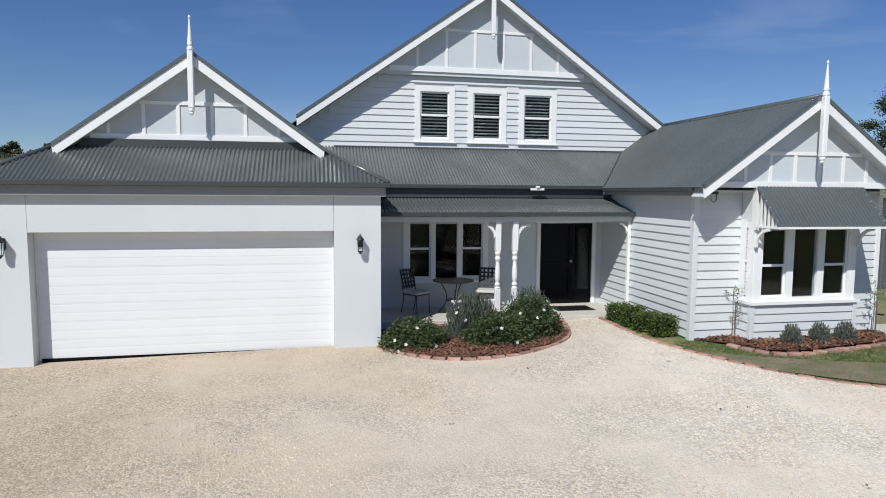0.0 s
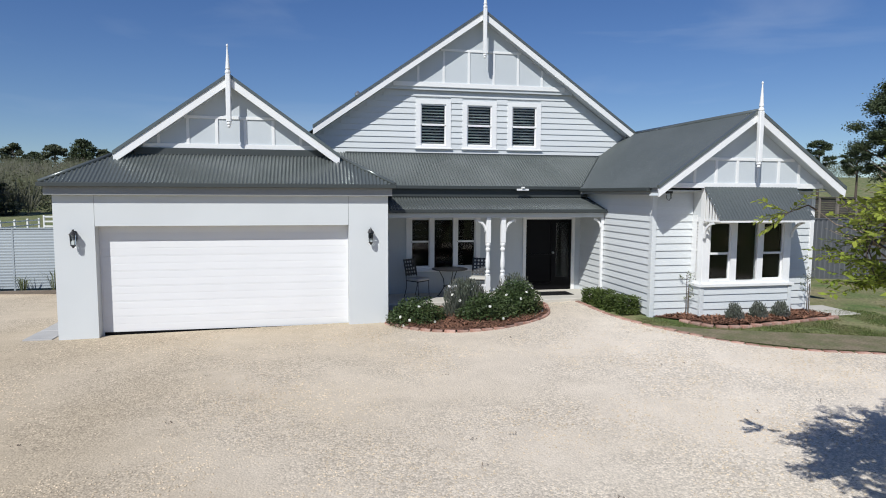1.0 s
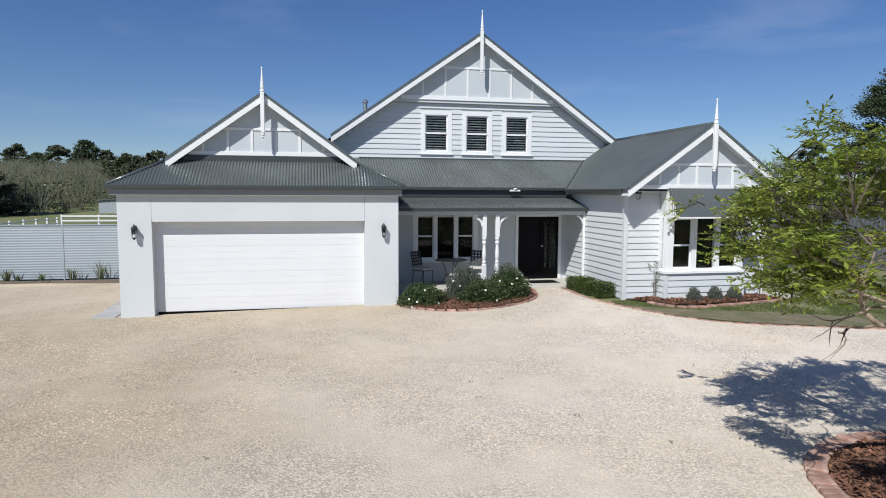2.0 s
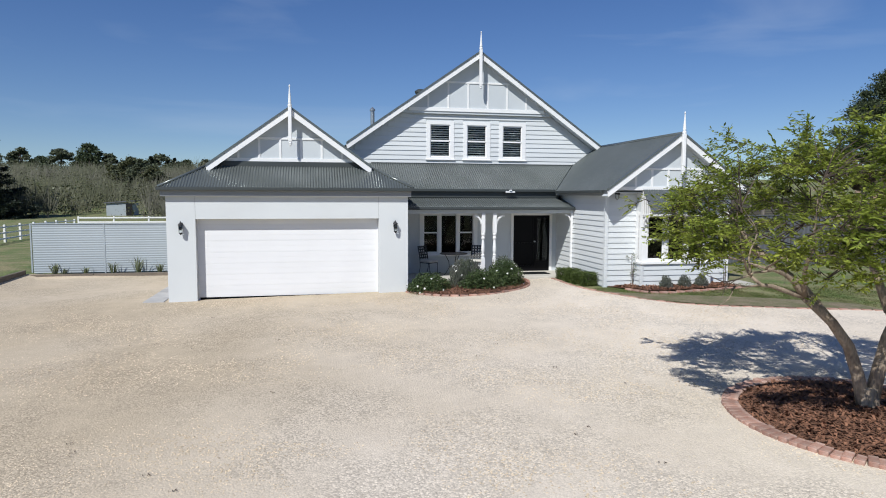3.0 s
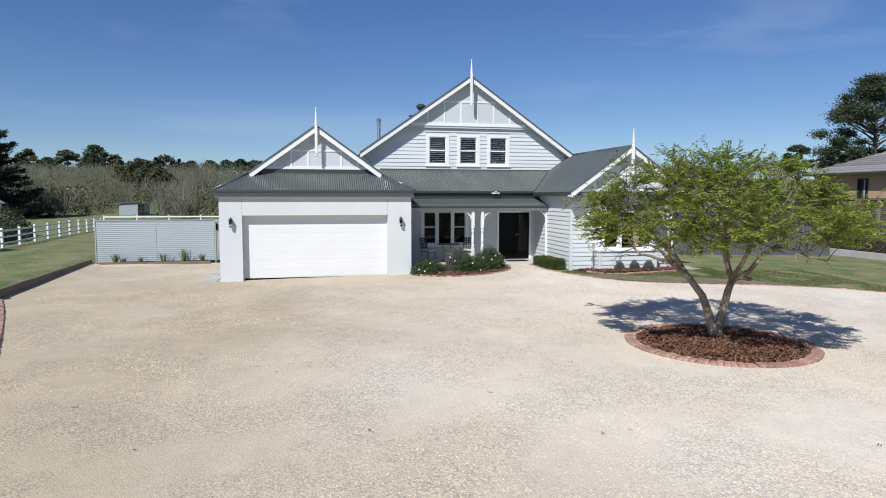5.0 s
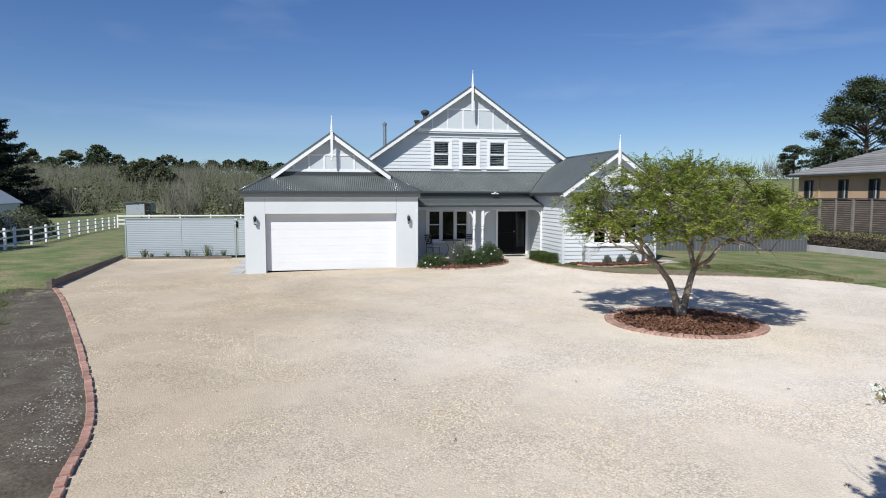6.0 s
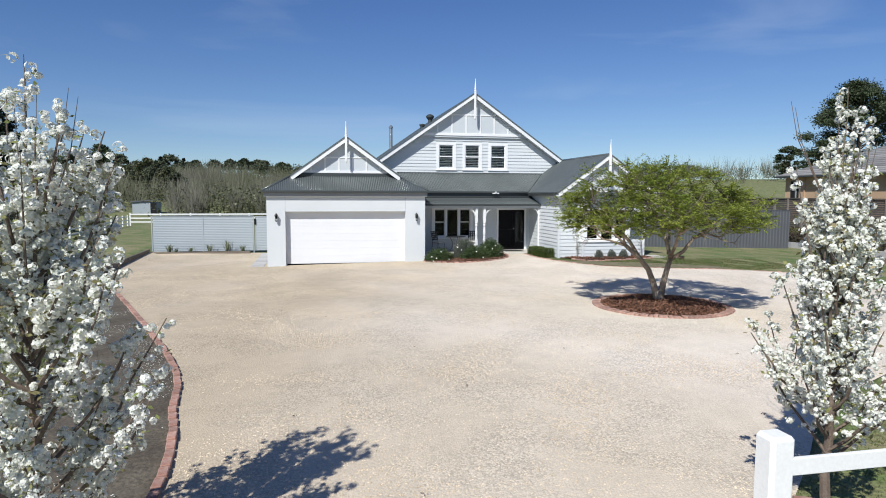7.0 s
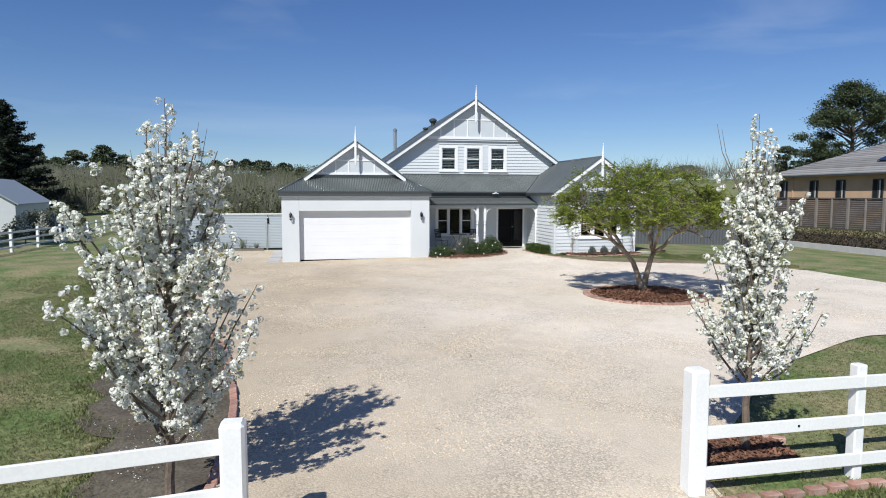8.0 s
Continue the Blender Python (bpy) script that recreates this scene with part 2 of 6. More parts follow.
def thing(name, label, category, at=(0, 0, 0), turn=0, group="", kind=""):
    ob = new(name)
    ob.empty_display_size = 0.2
    ob.matrix_world = pose(*at, 0, 0, turn)
    return tagged(ob, label, category, group, kind)


def box(bm, x0, x1, y0, y1, z0, z1, m=None, bevel=0.0):
    r = bmesh.ops.create_cube(bm, size=1)
    vs = r["verts"]
    for v in vs:
        v.co = Vector((x0 + (v.co.x + 0.5) * (x1 - x0), y0 + (v.co.y + 0.5) * (y1 - y0), z0 + (v.co.z + 0.5) * (z1 - z0)))
    if bevel:
        es = list({e for v in vs for e in v.link_edges})
        r2 = bmesh.ops.bevel(bm, geom=es, offset=bevel, segments=1, affect="EDGES")
        vs = list({v for f in r2["faces"] for v in f.verts} | {v for v in vs if v.is_valid})
    if m is not None:
        bmesh.ops.transform(bm, matrix=m, verts=vs)
    return bm


def boxes(*specs, bevel=0.0):
    bm = bmesh.new()
    for s in specs:
        box(bm, *s, bevel=bevel)
    return bm


def prism(bm, outline, d, axis="y"):
    """A slab from an outline in (x, z) at y = d[0]..d[1], or in (y, z) along x."""
    def at(p, q):
        return (p[0], q, p[1]) if axis == "y" else (q, p[0], p[1])
    a = [bm.verts.new(at(p, d[0])) for p in outline]
    b = [bm.verts.new(at(p, d[1])) for p in outline]
    bm.faces.new(a)
    bm.faces.new(b[::-1])
    for i in range(len(a)):
        j = (i + 1) % len(a)
        bm.faces.new((a[j], a[i], b[i], b[j]))
    bmesh.ops.recalc_face_normals(bm, faces=bm.faces)
    return bm


def lathe(bm, profile, n=12, at=(0, 0, 0)):
    """A turned solid from (radius, height) pairs."""
    rings = []
    for r, z in profile:
        rings.append([bm.verts.new((at[0] + r * math.cos(2 * math.pi * k / n), at[1] + r * math.sin(2 * math.pi * k / n), at[2] + z)) for k in range(n)])
    for a, b in zip(rings, rings[1:]):
        for k in range(n):
            bm.faces.new((a[k], a[(k + 1) % n], b[(k + 1) % n], b[k]))
    bm.faces.new(rings[0][::-1])
    bm.faces.new(rings[-1])
    return bm


def tube(bm, pts, radii, n=6):
    """A tapered tube along points."""
    pts = [Vector(p) for p in pts]
    rings = []
    for i, p in enumerate(pts):
        d = (pts[min(i + 1, len(pts) - 1)] - pts[max(i - 1, 0)]).normalized()
        a = d.cross(Vector((0.31, 0.87, 0.38))).normalized()
        b = d.cross(a)
        rings.append([bm.verts.new(p + radii[i] * (math.cos(2 * math.pi * k / n) * a + math.sin(2 * math.pi * k / n) * b)) for k in range(n)])
    for a, b in zip(rings, rings[1:]):
        for k in range(n):
            bm.faces.new((a[k], a[(k + 1) % n], b[(k + 1) % n], b[k]))
    bm.faces.new(rings[0][::-1])
    bm.faces.new(rings[-1])
    return bm


def smoothstep(a, b, x):
    u = min(1.0, max(0.0, (x - a) / (b - a)))
    return u * u * (3 - 2 * u)


def ground_z(x, y):
    """The lie of the land: up to the house, down to the gate, a dip behind the paddock and a rise beyond."""
    h = float(np.interp(x, (-3.3, 3.3, 6, 9, 14, 20, 26), (0, 0.13, 0.22, 0.28, 0.30, 0.15, 0.0)))
    z = h * smoothstep(-10, -1, y) * (1 - smoothstep(14, 30, y))
    z -= 0.17 * smoothstep(-17, -23, y)
    z += 0.24 * smoothstep(-9.0, -9.35, x) * smoothstep(-6, -1.5, y) * (1 - smoothstep(8, 20, y))
    r = math.hypot(x, y)
    z -= 1.1 * smoothstep(18, 85, y)
    z -= 0.35 * smoothstep(-22.5, -23.8, y)
    z += 12.0 * smoothstep(105, 330, r) * smoothstep(-120, 20, y)
    z += 1.0 * smoothstep(28.0, 28.4, x) * (1 - smoothstep(55, 90, r))
    return z


# ---- the land ----
def axis(lo, hi, step, far):
    near = list(np.arange(lo, hi + 1e-6, step))
    out, d = [], step
    while d < far:
        d *= 1.35
        out.append(d)
    return [lo - d for d in out[::-1]] + near + [hi + d for d in out]


def grid_sheet(name, xs, ys, z_of, mat):
    verts = [(x, y, z_of(x, y)) for y in ys for x in xs]
    w = len(xs)
    faces = [(j * w + i, j * w + i + 1, (j + 1) * w + i + 1, (j + 1) * w + i) for j in range(len(ys) - 1) for i in range(w - 1)]
    return sheet(name, verts, faces, mat, smooth=True)


ground = grid_sheet("ground", axis(-26, 34, 0.4, 2200), axis(-30, 16, 0.4, 2200), ground_z, M_GRASS)
tagged(ground, "mown green lawn with dry patches running out to paddocks", "lawn", kind="structure")


def bend(points, step=0.3):
    """Points along a smooth line through the given ones, evenly spaced."""
    p = [Vector((*q, 0)) for q in points]
    out = []
    for i in range(len(p) - 1):
        a, b, c, d = p[max(i - 1, 0)], p[i], p[i + 1], p[min(i + 2, len(p) - 1)]
        n = max(2, int((c - b).length / 0.05))
        for k in range(n):
            u = k / n
            out.append(0.5 * ((2 * b) + (c - a) * u + (2 * a - 5 * b + 4 * c - d) * u * u + (3 * b - a - 3 * c + d) * u ** 3))
    out.append(p[-1])
    even, gap = [out[0]], 0.0
    for a, b in zip(out, out[1:]):
        gap += (b - a).length
        if gap >= step:
            even.append(b)
            gap = 0.0
    even.append(out[-1])
    return [(v.x, v.y) for v in even]


def inside(x, y, poly):
    hit = False
    for (x0, y0), (x1, y1) in zip(poly, poly[1:] + poly[:1]):
        if (y0 > y) != (y1 > y) and x < (x1 - x0) * (y - y0) / (y1 - y0) + x0:
            hit = not hit
    return hit


def patch(name, outline, step, z_of, mat):
    """A sheet over the land inside an outline."""
    from mathutils.geometry import delaunay_2d_cdt
    xs, ys = [p[0] for p in outline], [p[1] for p in outline]
    pts = [Vector(p) for p in outline]
    for x in np.arange(min(xs), max(xs), step):
        for y in np.arange(min(ys), max(ys), step):
            if inside(x, y, outline):
                pts.append(Vector((x, y)))
    n = len(outline)
    v, _, f, *_ = delaunay_2d_cdt(pts, [(i, (i + 1) % n) for i in range(n)], [], 1, 1e-5)
    return sheet(name, [(p.x, p.y, z_of(p.x, p.y)) for p in v], [tuple(q) for q in f], mat, smooth=True)


KERB_WEST = bend([(-2.95, -22.4), (-2.93, -20.5), (-3.0, -19.1), (-3.26, -17.6), (-3.67, -15.5), (-5.05, -11.7), (-7.44, -5.7), (-8.75, -2.75)], 0.235)
KERB_BED = bend([(3.34, -0.12), (3.92, -1.0), (4.74, -1.47), (5.8, -1.33), (6.85, -0.55), (7.3, 0.55), (7.32, 1.12)], 0.235)
KERB_EAST = bend([(8.32, 1.1), (8.33, 0.45), (8.32, -0.6), (8.52, -1.66), (9.37, -3.3), (10.5, -4.15), (12.4, -4.78), (15.8, -5.85), (17.3, -7.2)], 0.235)
NEAR_EAST = bend([(11.8, -23.6), (11.3, -18.6), (10.24, -17.3), (7.64, -18.3), (5.7, -19.4), (4.4, -20.6), (2.5, -22.3)], 0.4)
drive_line = (KERB_WEST + [(-9.15, -2.5), (-9.2, 6.3), (-3.3, 6.3), (-3.1, 6.3), (-3.1, 0.2), (3.3, 0.2)] + KERB_BED[1:] + [(8.3, 1.14)] + KERB_EAST
              + bend([(17.4, -7.6), (17.6, -10.8), (17.0, -16.5), (16.2, -23.6)], 0.6) + NEAR_EAST + [(2.4, -24.5), (3.2, -40), (-3.6, -40), (-3.0, -24.5)])
drive = patch("driveway", drive_line, 0.55, lambda x, y: ground_z(x, y) + 0.02 + 0.03 * smoothstep(-21.5, -22.5, y) + 0.012 * noise.noise((x * 0.5, y * 0.5, 0)), M_GRAVEL)
tagged(drive, "pale crushed gravel driveway with wheel tracks", "driveway", kind="structure")

rnd = random.Random(4)


def scatter(name, count, place, shape, mat, label, category, parent=None):
    """Many small pieces joined into one mesh. place: gives x, y, z; shape: the verts and faces of one, turned and sized."""
    verts, faces = [], []
    for _ in range(count):
        p = place()
        if p is None:
            continue
        v, f = shape()
        k = len(verts)
        verts += [(p[0] + a, p[1] + b, p[2] + c) for a, b, c in v]
        faces += [tuple(k + i for i in q) for q in f]
    return tagged(sheet(name, verts, faces, mat, parent), label, category, kind="stuff")


def pebble():
    r, h, a = rnd.uniform(0.006, 0.018), rnd.uniform(0.35, 0.65), rnd.uniform(0, 6.3)
    v = [(0, 0, r * h)]
    for k in range(5):
        q = r * rnd.uniform(0.75, 1.2)
        v.append((q * math.cos(a + k * 1.2566), q * math.sin(a + k * 1.2566), -0.2 * r))
    return v, [(0, 1 + k, 1 + (k + 1) % 5) for k in range(5)]


def on_drive():
    for _ in range(40):
        y = -24 + 25 * rnd.random() ** 1.5
        x = rnd.uniform(-8, 14)
        if noise.noise((x * 0.35, y * 0.35, 3)) + 0.25 * rnd.random() > 0.12 and inside(x, y, drive_line):
            return x, y, ground_z(x, y) + 0.022
    return None


def all_over():
    for _ in range(40):
        x, y = rnd.uniform(-8, 12), rnd.uniform(-24, -0.3)
        if inside(x, y, drive_line) and noise.noise((x * 0.5, y * 0.5, 9)) + 0.5 * noise.noise((x * 1.6, y * 1.6, 1)) + 0.2 * rnd.random() > 0.05:
            return x, y, ground_z(x, y) + 0.02
    return None


scatter("gravel_stones", 60000, all_over, pebble, M_STONE, "patches of loose crushed stone on the driveway", "gravel")
scatter("gravel_stones", 30000, on_drive, pebble, M_STONE, "loose pale stones scattered over the driveway", "gravel")


# ---- the house ----
house = thing("house", "pale grey weatherboard house with three white gables and dark steel roof", "house")
SL, GS, LS = 0.645, 0.720, 0.545               # falls: garage skirt, garage gable, garage sides
CX, CM, CW = 0.10, 6.48, 11.06                # the ridges: garage, main, wing


def corrugated(name, o, u, v, lo, hi, bottom, top, mat=M_ROOF, pitch=0.076, amp=0.0135, parent=house, label=""):
    """A ribbed sheet: ribs run along v; u from lo to hi; bottom(u), top(u) bound it along v."""
    o, u, v = Vector(o), Vector(u).normalized(), Vector(v).normalized()
    n = u.cross(v).normalized()
    if n.z < 0 or (abs(n.z) < 1e-6 and n.y > 0):
        n = -n
    k = max(2, int((hi - lo) / pitch * 6))
    verts, faces = [], []
    for i in range(k + 1):
        s = lo + (hi - lo) * i / k
        w = n * amp * math.cos(2 * math.pi * s / pitch)
        a, b = bottom(s), top(s)
        verts += [o + u * s + v * a + w, o + u * s + v * max(b, a) + w]
    for i in range(k):
        faces.append((2 * i, 2 * i + 2, 2 * i + 3, 2 * i + 1))
    return sheet(name, verts, faces, mat, parent, label, smooth=True)


def roof_plane(name, eave, run_dir, slope, lo, hi, bottom, top, u=(1, 0, 0), label=""):
    """eave: a point on the eave; run_dir: level way up the fall; bottom and top are level distances from the eave."""
    g = math.sqrt(1 + slope * slope)
    v = Vector((run_dir[0], run_dir[1], slope))
    return corrugated(name, eave, u, v, lo, hi, lambda s: bottom(s) * g, lambda s: top(s) * g, label=label)


def zero(s):
    return 0.0


# garage roof: front skirt, two falls with the hipped corners
EX, EY, EZ = 3.44, -0.17, 3.17                 # half width, front line and height of the eave
GH = 2.30                                      # half width of the gable
RZ = EZ + (EX - GH) * LS + GH * GS
roof_plane("roof_skirt", (CX, EY, EZ), (0, 1), SL, -EX, EX, zero, lambda s: min(1.12, (EX - abs(s)) * LS / SL))
for side in (-1, 1):
    roof_plane("roof_slope", (CX + side * EX, 0, EZ), (-side, 0), LS, EY, 10.5, zero, lambda s: min(EX - GH, (s - EY) * SL / LS), u=(0, 1, 0))
    roof_plane("roof_slope", (CX + side * GH, 0, EZ + (EX - GH) * LS), (-side, 0), GS, 0.60, 10.5, zero, lambda s: GH, u=(0, 1, 0))
# roof between the wings, and over the verandah
roof_plane("roof_skirt", (0, 2.12, EZ), (0, 1), 0.535, 1.2, 10.4, zero, lambda s: 1.80)
roof_plane("verandah_roof", (0, 1.10, 2.60), (0, 1), 0.26, 3.43, 9.07, zero, lambda s: 1.30, label="low corrugated verandah roof in dark grey steel")
# main roof
MS, MY = 0.695, 3.46
for side in (-1, 1):
    roof_plane("roof_slope", (CM + side * 6.6, 0, 7.90 - 6.6 * MS), (-side, 0), MS, MY, 19, lambda s: 1.98 if s < 3.95 else 0.0, lambda s: 6.6, u=(0, 1, 0))
# wing roof
WS, WY, WX, WR = 0.715, -1.78, 2.27, 4.75
for side in (-1, 1):
    roof_plane("roof_slope", (CW + side * WX, 0, WR - WX * WS), (-side, 0), WS, WY, 12 if side > 0 else 3.9, zero, lambda s: WX, u=(0, 1, 0))
part("apron_flashing", boxes((2.7, 10.1, 3.795, 3.820, 4.055, 4.105)), M_GUTTER, house)
part("valley_gutter", tube(bmesh.new(), [(8.85, 2.12, 3.185), (10.18, 3.9, 4.14)], [0.022, 0.022], 6), M_GUTTER, house)


# ridge and hip caps
def cap(p, q, r=0.055):
    bm = bmesh.new()
    tube(bm, [p, q], [r, r], 8)
    part("ridge_cap", bm, M_ROOF, house, smooth=True)


cap((CX, 0.58, RZ + 0.0), (CX, 10.5, RZ + 0.0))
cap((CM, MY - 0.02, 7.89), (CM, 19, 7.89))
cap((CW, WY - 0.02, WR), (CW, 4.5, WR))
for side in (-1, 1):
    cap((CX + side * EX, EY, EZ + 0.01), (CX + side * GH, EY + (EX - GH) * LS / SL, EZ + (EX - GH) * LS + 0.01), 0.04)


def gable(cx, y, top, half, fall, wall_y):
    """Barge boards, dark edge capping and soffit of one gable."""
    for side in (-1, 1):
        end = top - half * fall
        c = math.sqrt(1 + fall * fall)
        drop = 0.145 * c
        bm = bmesh.new()
        prism(bm, [(cx, top - 0.03), (cx + side * half, end - 0.03), (cx + side * (half - 0.02), end - 0.03 - drop * 0.95), (cx, top - 0.03 - drop)], (y, y + 0.035))
        part("barge_board", bm, M_WHITE, house, "white painted barge board")
        bm = bmesh.new()
        prism(bm, [(cx, top + 0.045), (cx + side * half, end + 0.045), (cx + side * half, end - 0.028), (cx, top - 0.028)], (y - 0.02, y + 0.06))
        part("edge_capping", bm, M_ROOF, house)
        bm = bmesh.new()
        prism(bm, [(cx, top - 0.16), (cx + side * half, end - 0.16), (cx + side * half, end - 0.18), (cx, top - 0.18)], (y + 0.036, wall_y + 0.05))
        part("soffit", bm, M_SHEET, house)


gable(CX, 0.58, RZ + 0.01, GH + 0.02, GS, 0.90)
gable(CM, MY - 0.02, 7.935, 4.64, MS, 3.86)
gable(CW, WY - 0.02, WR + 0.01, 2.27, WS, -1.48)


def finial(x, y, low, high):
    """A turned white finial on a square drop post."""
    ob = bmesh.new()
    box(ob, x - 0.05, x + 0.05, y - 0.05, y + 0.05, low + 0.12, high - 0.62, bevel=0.012)
    lathe(ob, [(0.012, 0), (0.04, 0.025), (0.03, 0.055), (0.05, 0.075), (0.05, 0.10), (0.035, 0.125)], 10, (x, y, low))
    lathe(ob, [(0.048, 0), (0.06, 0.02), (0.055, 0.06), (0.035, 0.08), (0.05, 0.11), (0.044, 0.14), (0.012, 0.55), (0.022, 0.57), (0.022, 0.59), (0.006, 0.62)], 10, (x, y, high - 0.62))
    part("finial", ob, M_WHITE, house, "turned white timber finial", smooth=False)


finial(CX, 0.52, 4.35, 6.09)
finial(CM, MY - 0.08, 6.66, 8.62)
finial(CW, WY - 0.08, 3.56, 5.36)


def gable_face(cx, y, apex, fall, base, rails, gap, count, rail_h=0.10):
    """A sheeted gable with white rails and upright battens."""
    w = (apex - base) / fall
    bm = bmesh.new()
    prism(bm, [(cx - w, base), (cx + w, base), (cx, apex)], (y, y + 0.06))
    face = part("gable_panel", bm, M_SHEET, house)
    for i, z in enumerate(rails):
        h = rail_h if i == 0 else 0.065
        k = (apex - z - h) / fall - 0.02
        part("rail", boxes((cx - k, cx + k, y - (0.035 if i == 0 else 0.024), y, z, z + h), bevel=0.004), M_WHITE, face)
    for i in range(count):
        x = cx + (i - (count - 1) / 2) * gap
        top = min(rails[1], apex - abs(x - cx) * fall - 0.05)
        if top - rails[0] - rail_h > 0.05:
            part("batten", boxes((x - 0.032, x + 0.032, y - 0.020, y, rails[0] + rail_h, top), bevel=0.003), M_WHITE, face)


part("apron_flashing", boxes((CX - 1.95, CX + 1.95, 0.78, 0.86, 3.79, 3.925)), M_GUTTER, house)
gable_face(CX, 0.86, RZ - 0.12, GS, 3.88, (3.925, 4.56), 0.59, 6)
gable_face(CM, 3.74, 7.76, MS, 5.82, (5.90, 6.88), 0.715, 6, 0.125)
gable_face(CW, -1.52, WR - 0.13, WS, 3.13, (3.13, 3.72), 0.51, 8, 0.11)

BOARD = 0.160


def boards(parent, along, fixed, z0, z1, spans, face):
    """Lapped boards on a wall. along: 'x' or 'y'; spans(z): the stretches at that height; face: which way the wall looks."""
    z = z0
    while z < z1 - 0.01:
        top = min(z + BOARD, z1)
        for a, b in spans(z, top):
            if b - a < 0.03:
                continue
            p = [(0.038, z - 0.012), (0.012, top), (-0.002, top), (-0.002, z - 0.012)]
            bm = bmesh.new()
            if along == "x":
                prism(bm, [(fixed + face * d, h) for d, h in p], (a, b), axis="x")
            else:
                prism(bm, [(fixed + face * d, h) for d, h in p], (a, b), axis="y")
            part("weatherboard", bm, M_BOARD, parent)
        z = top


def wall(outline_boxes, name="wall", mat=M_BOARD, label=""):
    return part(name, boxes(*outline_boxes), mat, house, label)


# near-black boxes behind the glass; the rooms' shade is put into their colour
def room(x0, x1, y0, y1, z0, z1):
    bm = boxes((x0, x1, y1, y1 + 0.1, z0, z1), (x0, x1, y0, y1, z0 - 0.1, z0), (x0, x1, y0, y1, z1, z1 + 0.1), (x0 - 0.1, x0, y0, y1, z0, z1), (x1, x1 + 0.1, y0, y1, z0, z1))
    part("room_shade_box", bm, M_DARK, house)


def double_hung(x0, x1, y, z0, z1, shutters=False, trim=0.14, sill=True):
    """A white framed sash window that looks to -y; trim is the width of the architrave."""
    f = 0.05
    w = part("window", boxes((x0, x0 + trim, y - 0.035, y + 0.06, z0, z1), (x1 - trim, x1, y - 0.035, y + 0.06, z0, z1), (x0 + trim, x1 - trim, y - 0.035, y + 0.06, z1 - trim * 0.8, z1),
                             (x0 + trim, x1 - trim, y - 0.05, y + 0.06, z0, z0 + 0.07)), M_WHITE, house, "white timber double-hung window")
    a, b, c, d = x0 + trim, x1 - trim, z0 + 0.07, z1 - trim * 0.8
    mid = (c + d) / 2
    part("sash", boxes((a, a + 0.035, y + 0.0, y + 0.04, mid, d), (b - 0.035, b, y, y + 0.04, mid, d), (a + 0.035, b - 0.035, y, y + 0.04, d - 0.04, d), (a + 0.035, b - 0.035, y - 0.012, y + 0.04, mid - 0.025, mid + 0.03)), M_WHITE, w)
    part("sash", boxes((a, a + 0.035, y + 0.015, y + 0.055, c, mid - 0.026), (b - 0.035, b, y + 0.015, y + 0.055, c, mid - 0.026), (a + 0.035, b - 0.035, y + 0.015, y + 0.055, c, c + 0.05)), M_WHITE, w)
    part("pane", boxes((a + 0.035, b - 0.035, y + 0.028, y + 0.034, mid + 0.03, d - 0.04)), M_GLASS, w)
    part("pane", boxes((a + 0.035, b - 0.035, y + 0.038, y + 0.044, c + 0.05, mid - 0.025)), M_GLASS, w)
    part("sill", boxes((x0 - 0.03, x1 + 0.03, y - 0.08, y, z0 - 0.035, z0), bevel=0.006), M_WHITE, w)
    if shutters:
        n = 13
        for i in range(n):
            z = c + 0.04 + (d - c - 0.08) * (i + 0.5) / n
            if abs(z - mid) < 0.04:
                continue
            bm = bmesh.new()
            box(bm, a + 0.03, b - 0.03, -0.026, 0.026, -0.005, 0.005, m=Matrix.Translation((0, y + 0.12, z)) @ Matrix.Rotation(radians(-18), 4, "X"))
            part("shutter_slat", bm, M_BLIND, w)


# main gable wall with three windows
WALL_Y = 3.86
WIN = [(4.64, 5.64), (5.97, 6.97), (7.29, 8.30)]
WZ = (4.245, 5.565)


def main_half(z):
    return (7.74 - z) / MS


holes = [(a + 0.1, b - 0.1) for a, b in WIN]
bm = bmesh.new()
prism(bm, [(CM - main_half(4.0), 4.0), (CM + main_half(4.0), 4.0), (CM + main_half(WZ[0] + 0.04), WZ[0] + 0.04), (CM - main_half(WZ[0] + 0.04), WZ[0] + 0.04)], (WALL_Y, WALL_Y + 0.12))
edges = [CM - main_half(WZ[0] + 0.04)] + [e for h in holes for e in h] + [CM + main_half(WZ[0] + 0.04)]
for k in range(0, len(edges), 2):
    a, b = edges[k], edges[k + 1]
    ta = CM - main_half(WZ[1] - 0.05) if k == 0 else a
    tb = CM + main_half(WZ[1] - 0.05) if k == len(edges) - 2 else b
    prism(bm, [(a, WZ[0] + 0.04), (b, WZ[0] + 0.04), (tb, WZ[1] - 0.05), (ta, WZ[1] - 0.05)], (WALL_Y, WALL_Y + 0.12))
prism(bm, [(CM - main_half(WZ[1] - 0.05), WZ[1] - 0.05), (CM + main_half(WZ[1] - 0.05), WZ[1] - 0.05), (CM, 7.74)], (WALL_Y, WALL_Y + 0.12))
main_wall = part("gable_wall", bm, M_BOARD, house)


def main_spans(z, top):
    k = main_half(top) - 0.02
    if top < WZ[0] + 0.02 or z > WZ[1] - 0.02:
        return [(CM - k, CM + k)]
    e = [CM - k] + [q for w in WIN for q in w] + [CM + k]
    return [(e[i], e[i + 1]) for i in range(0, len(e), 2)]


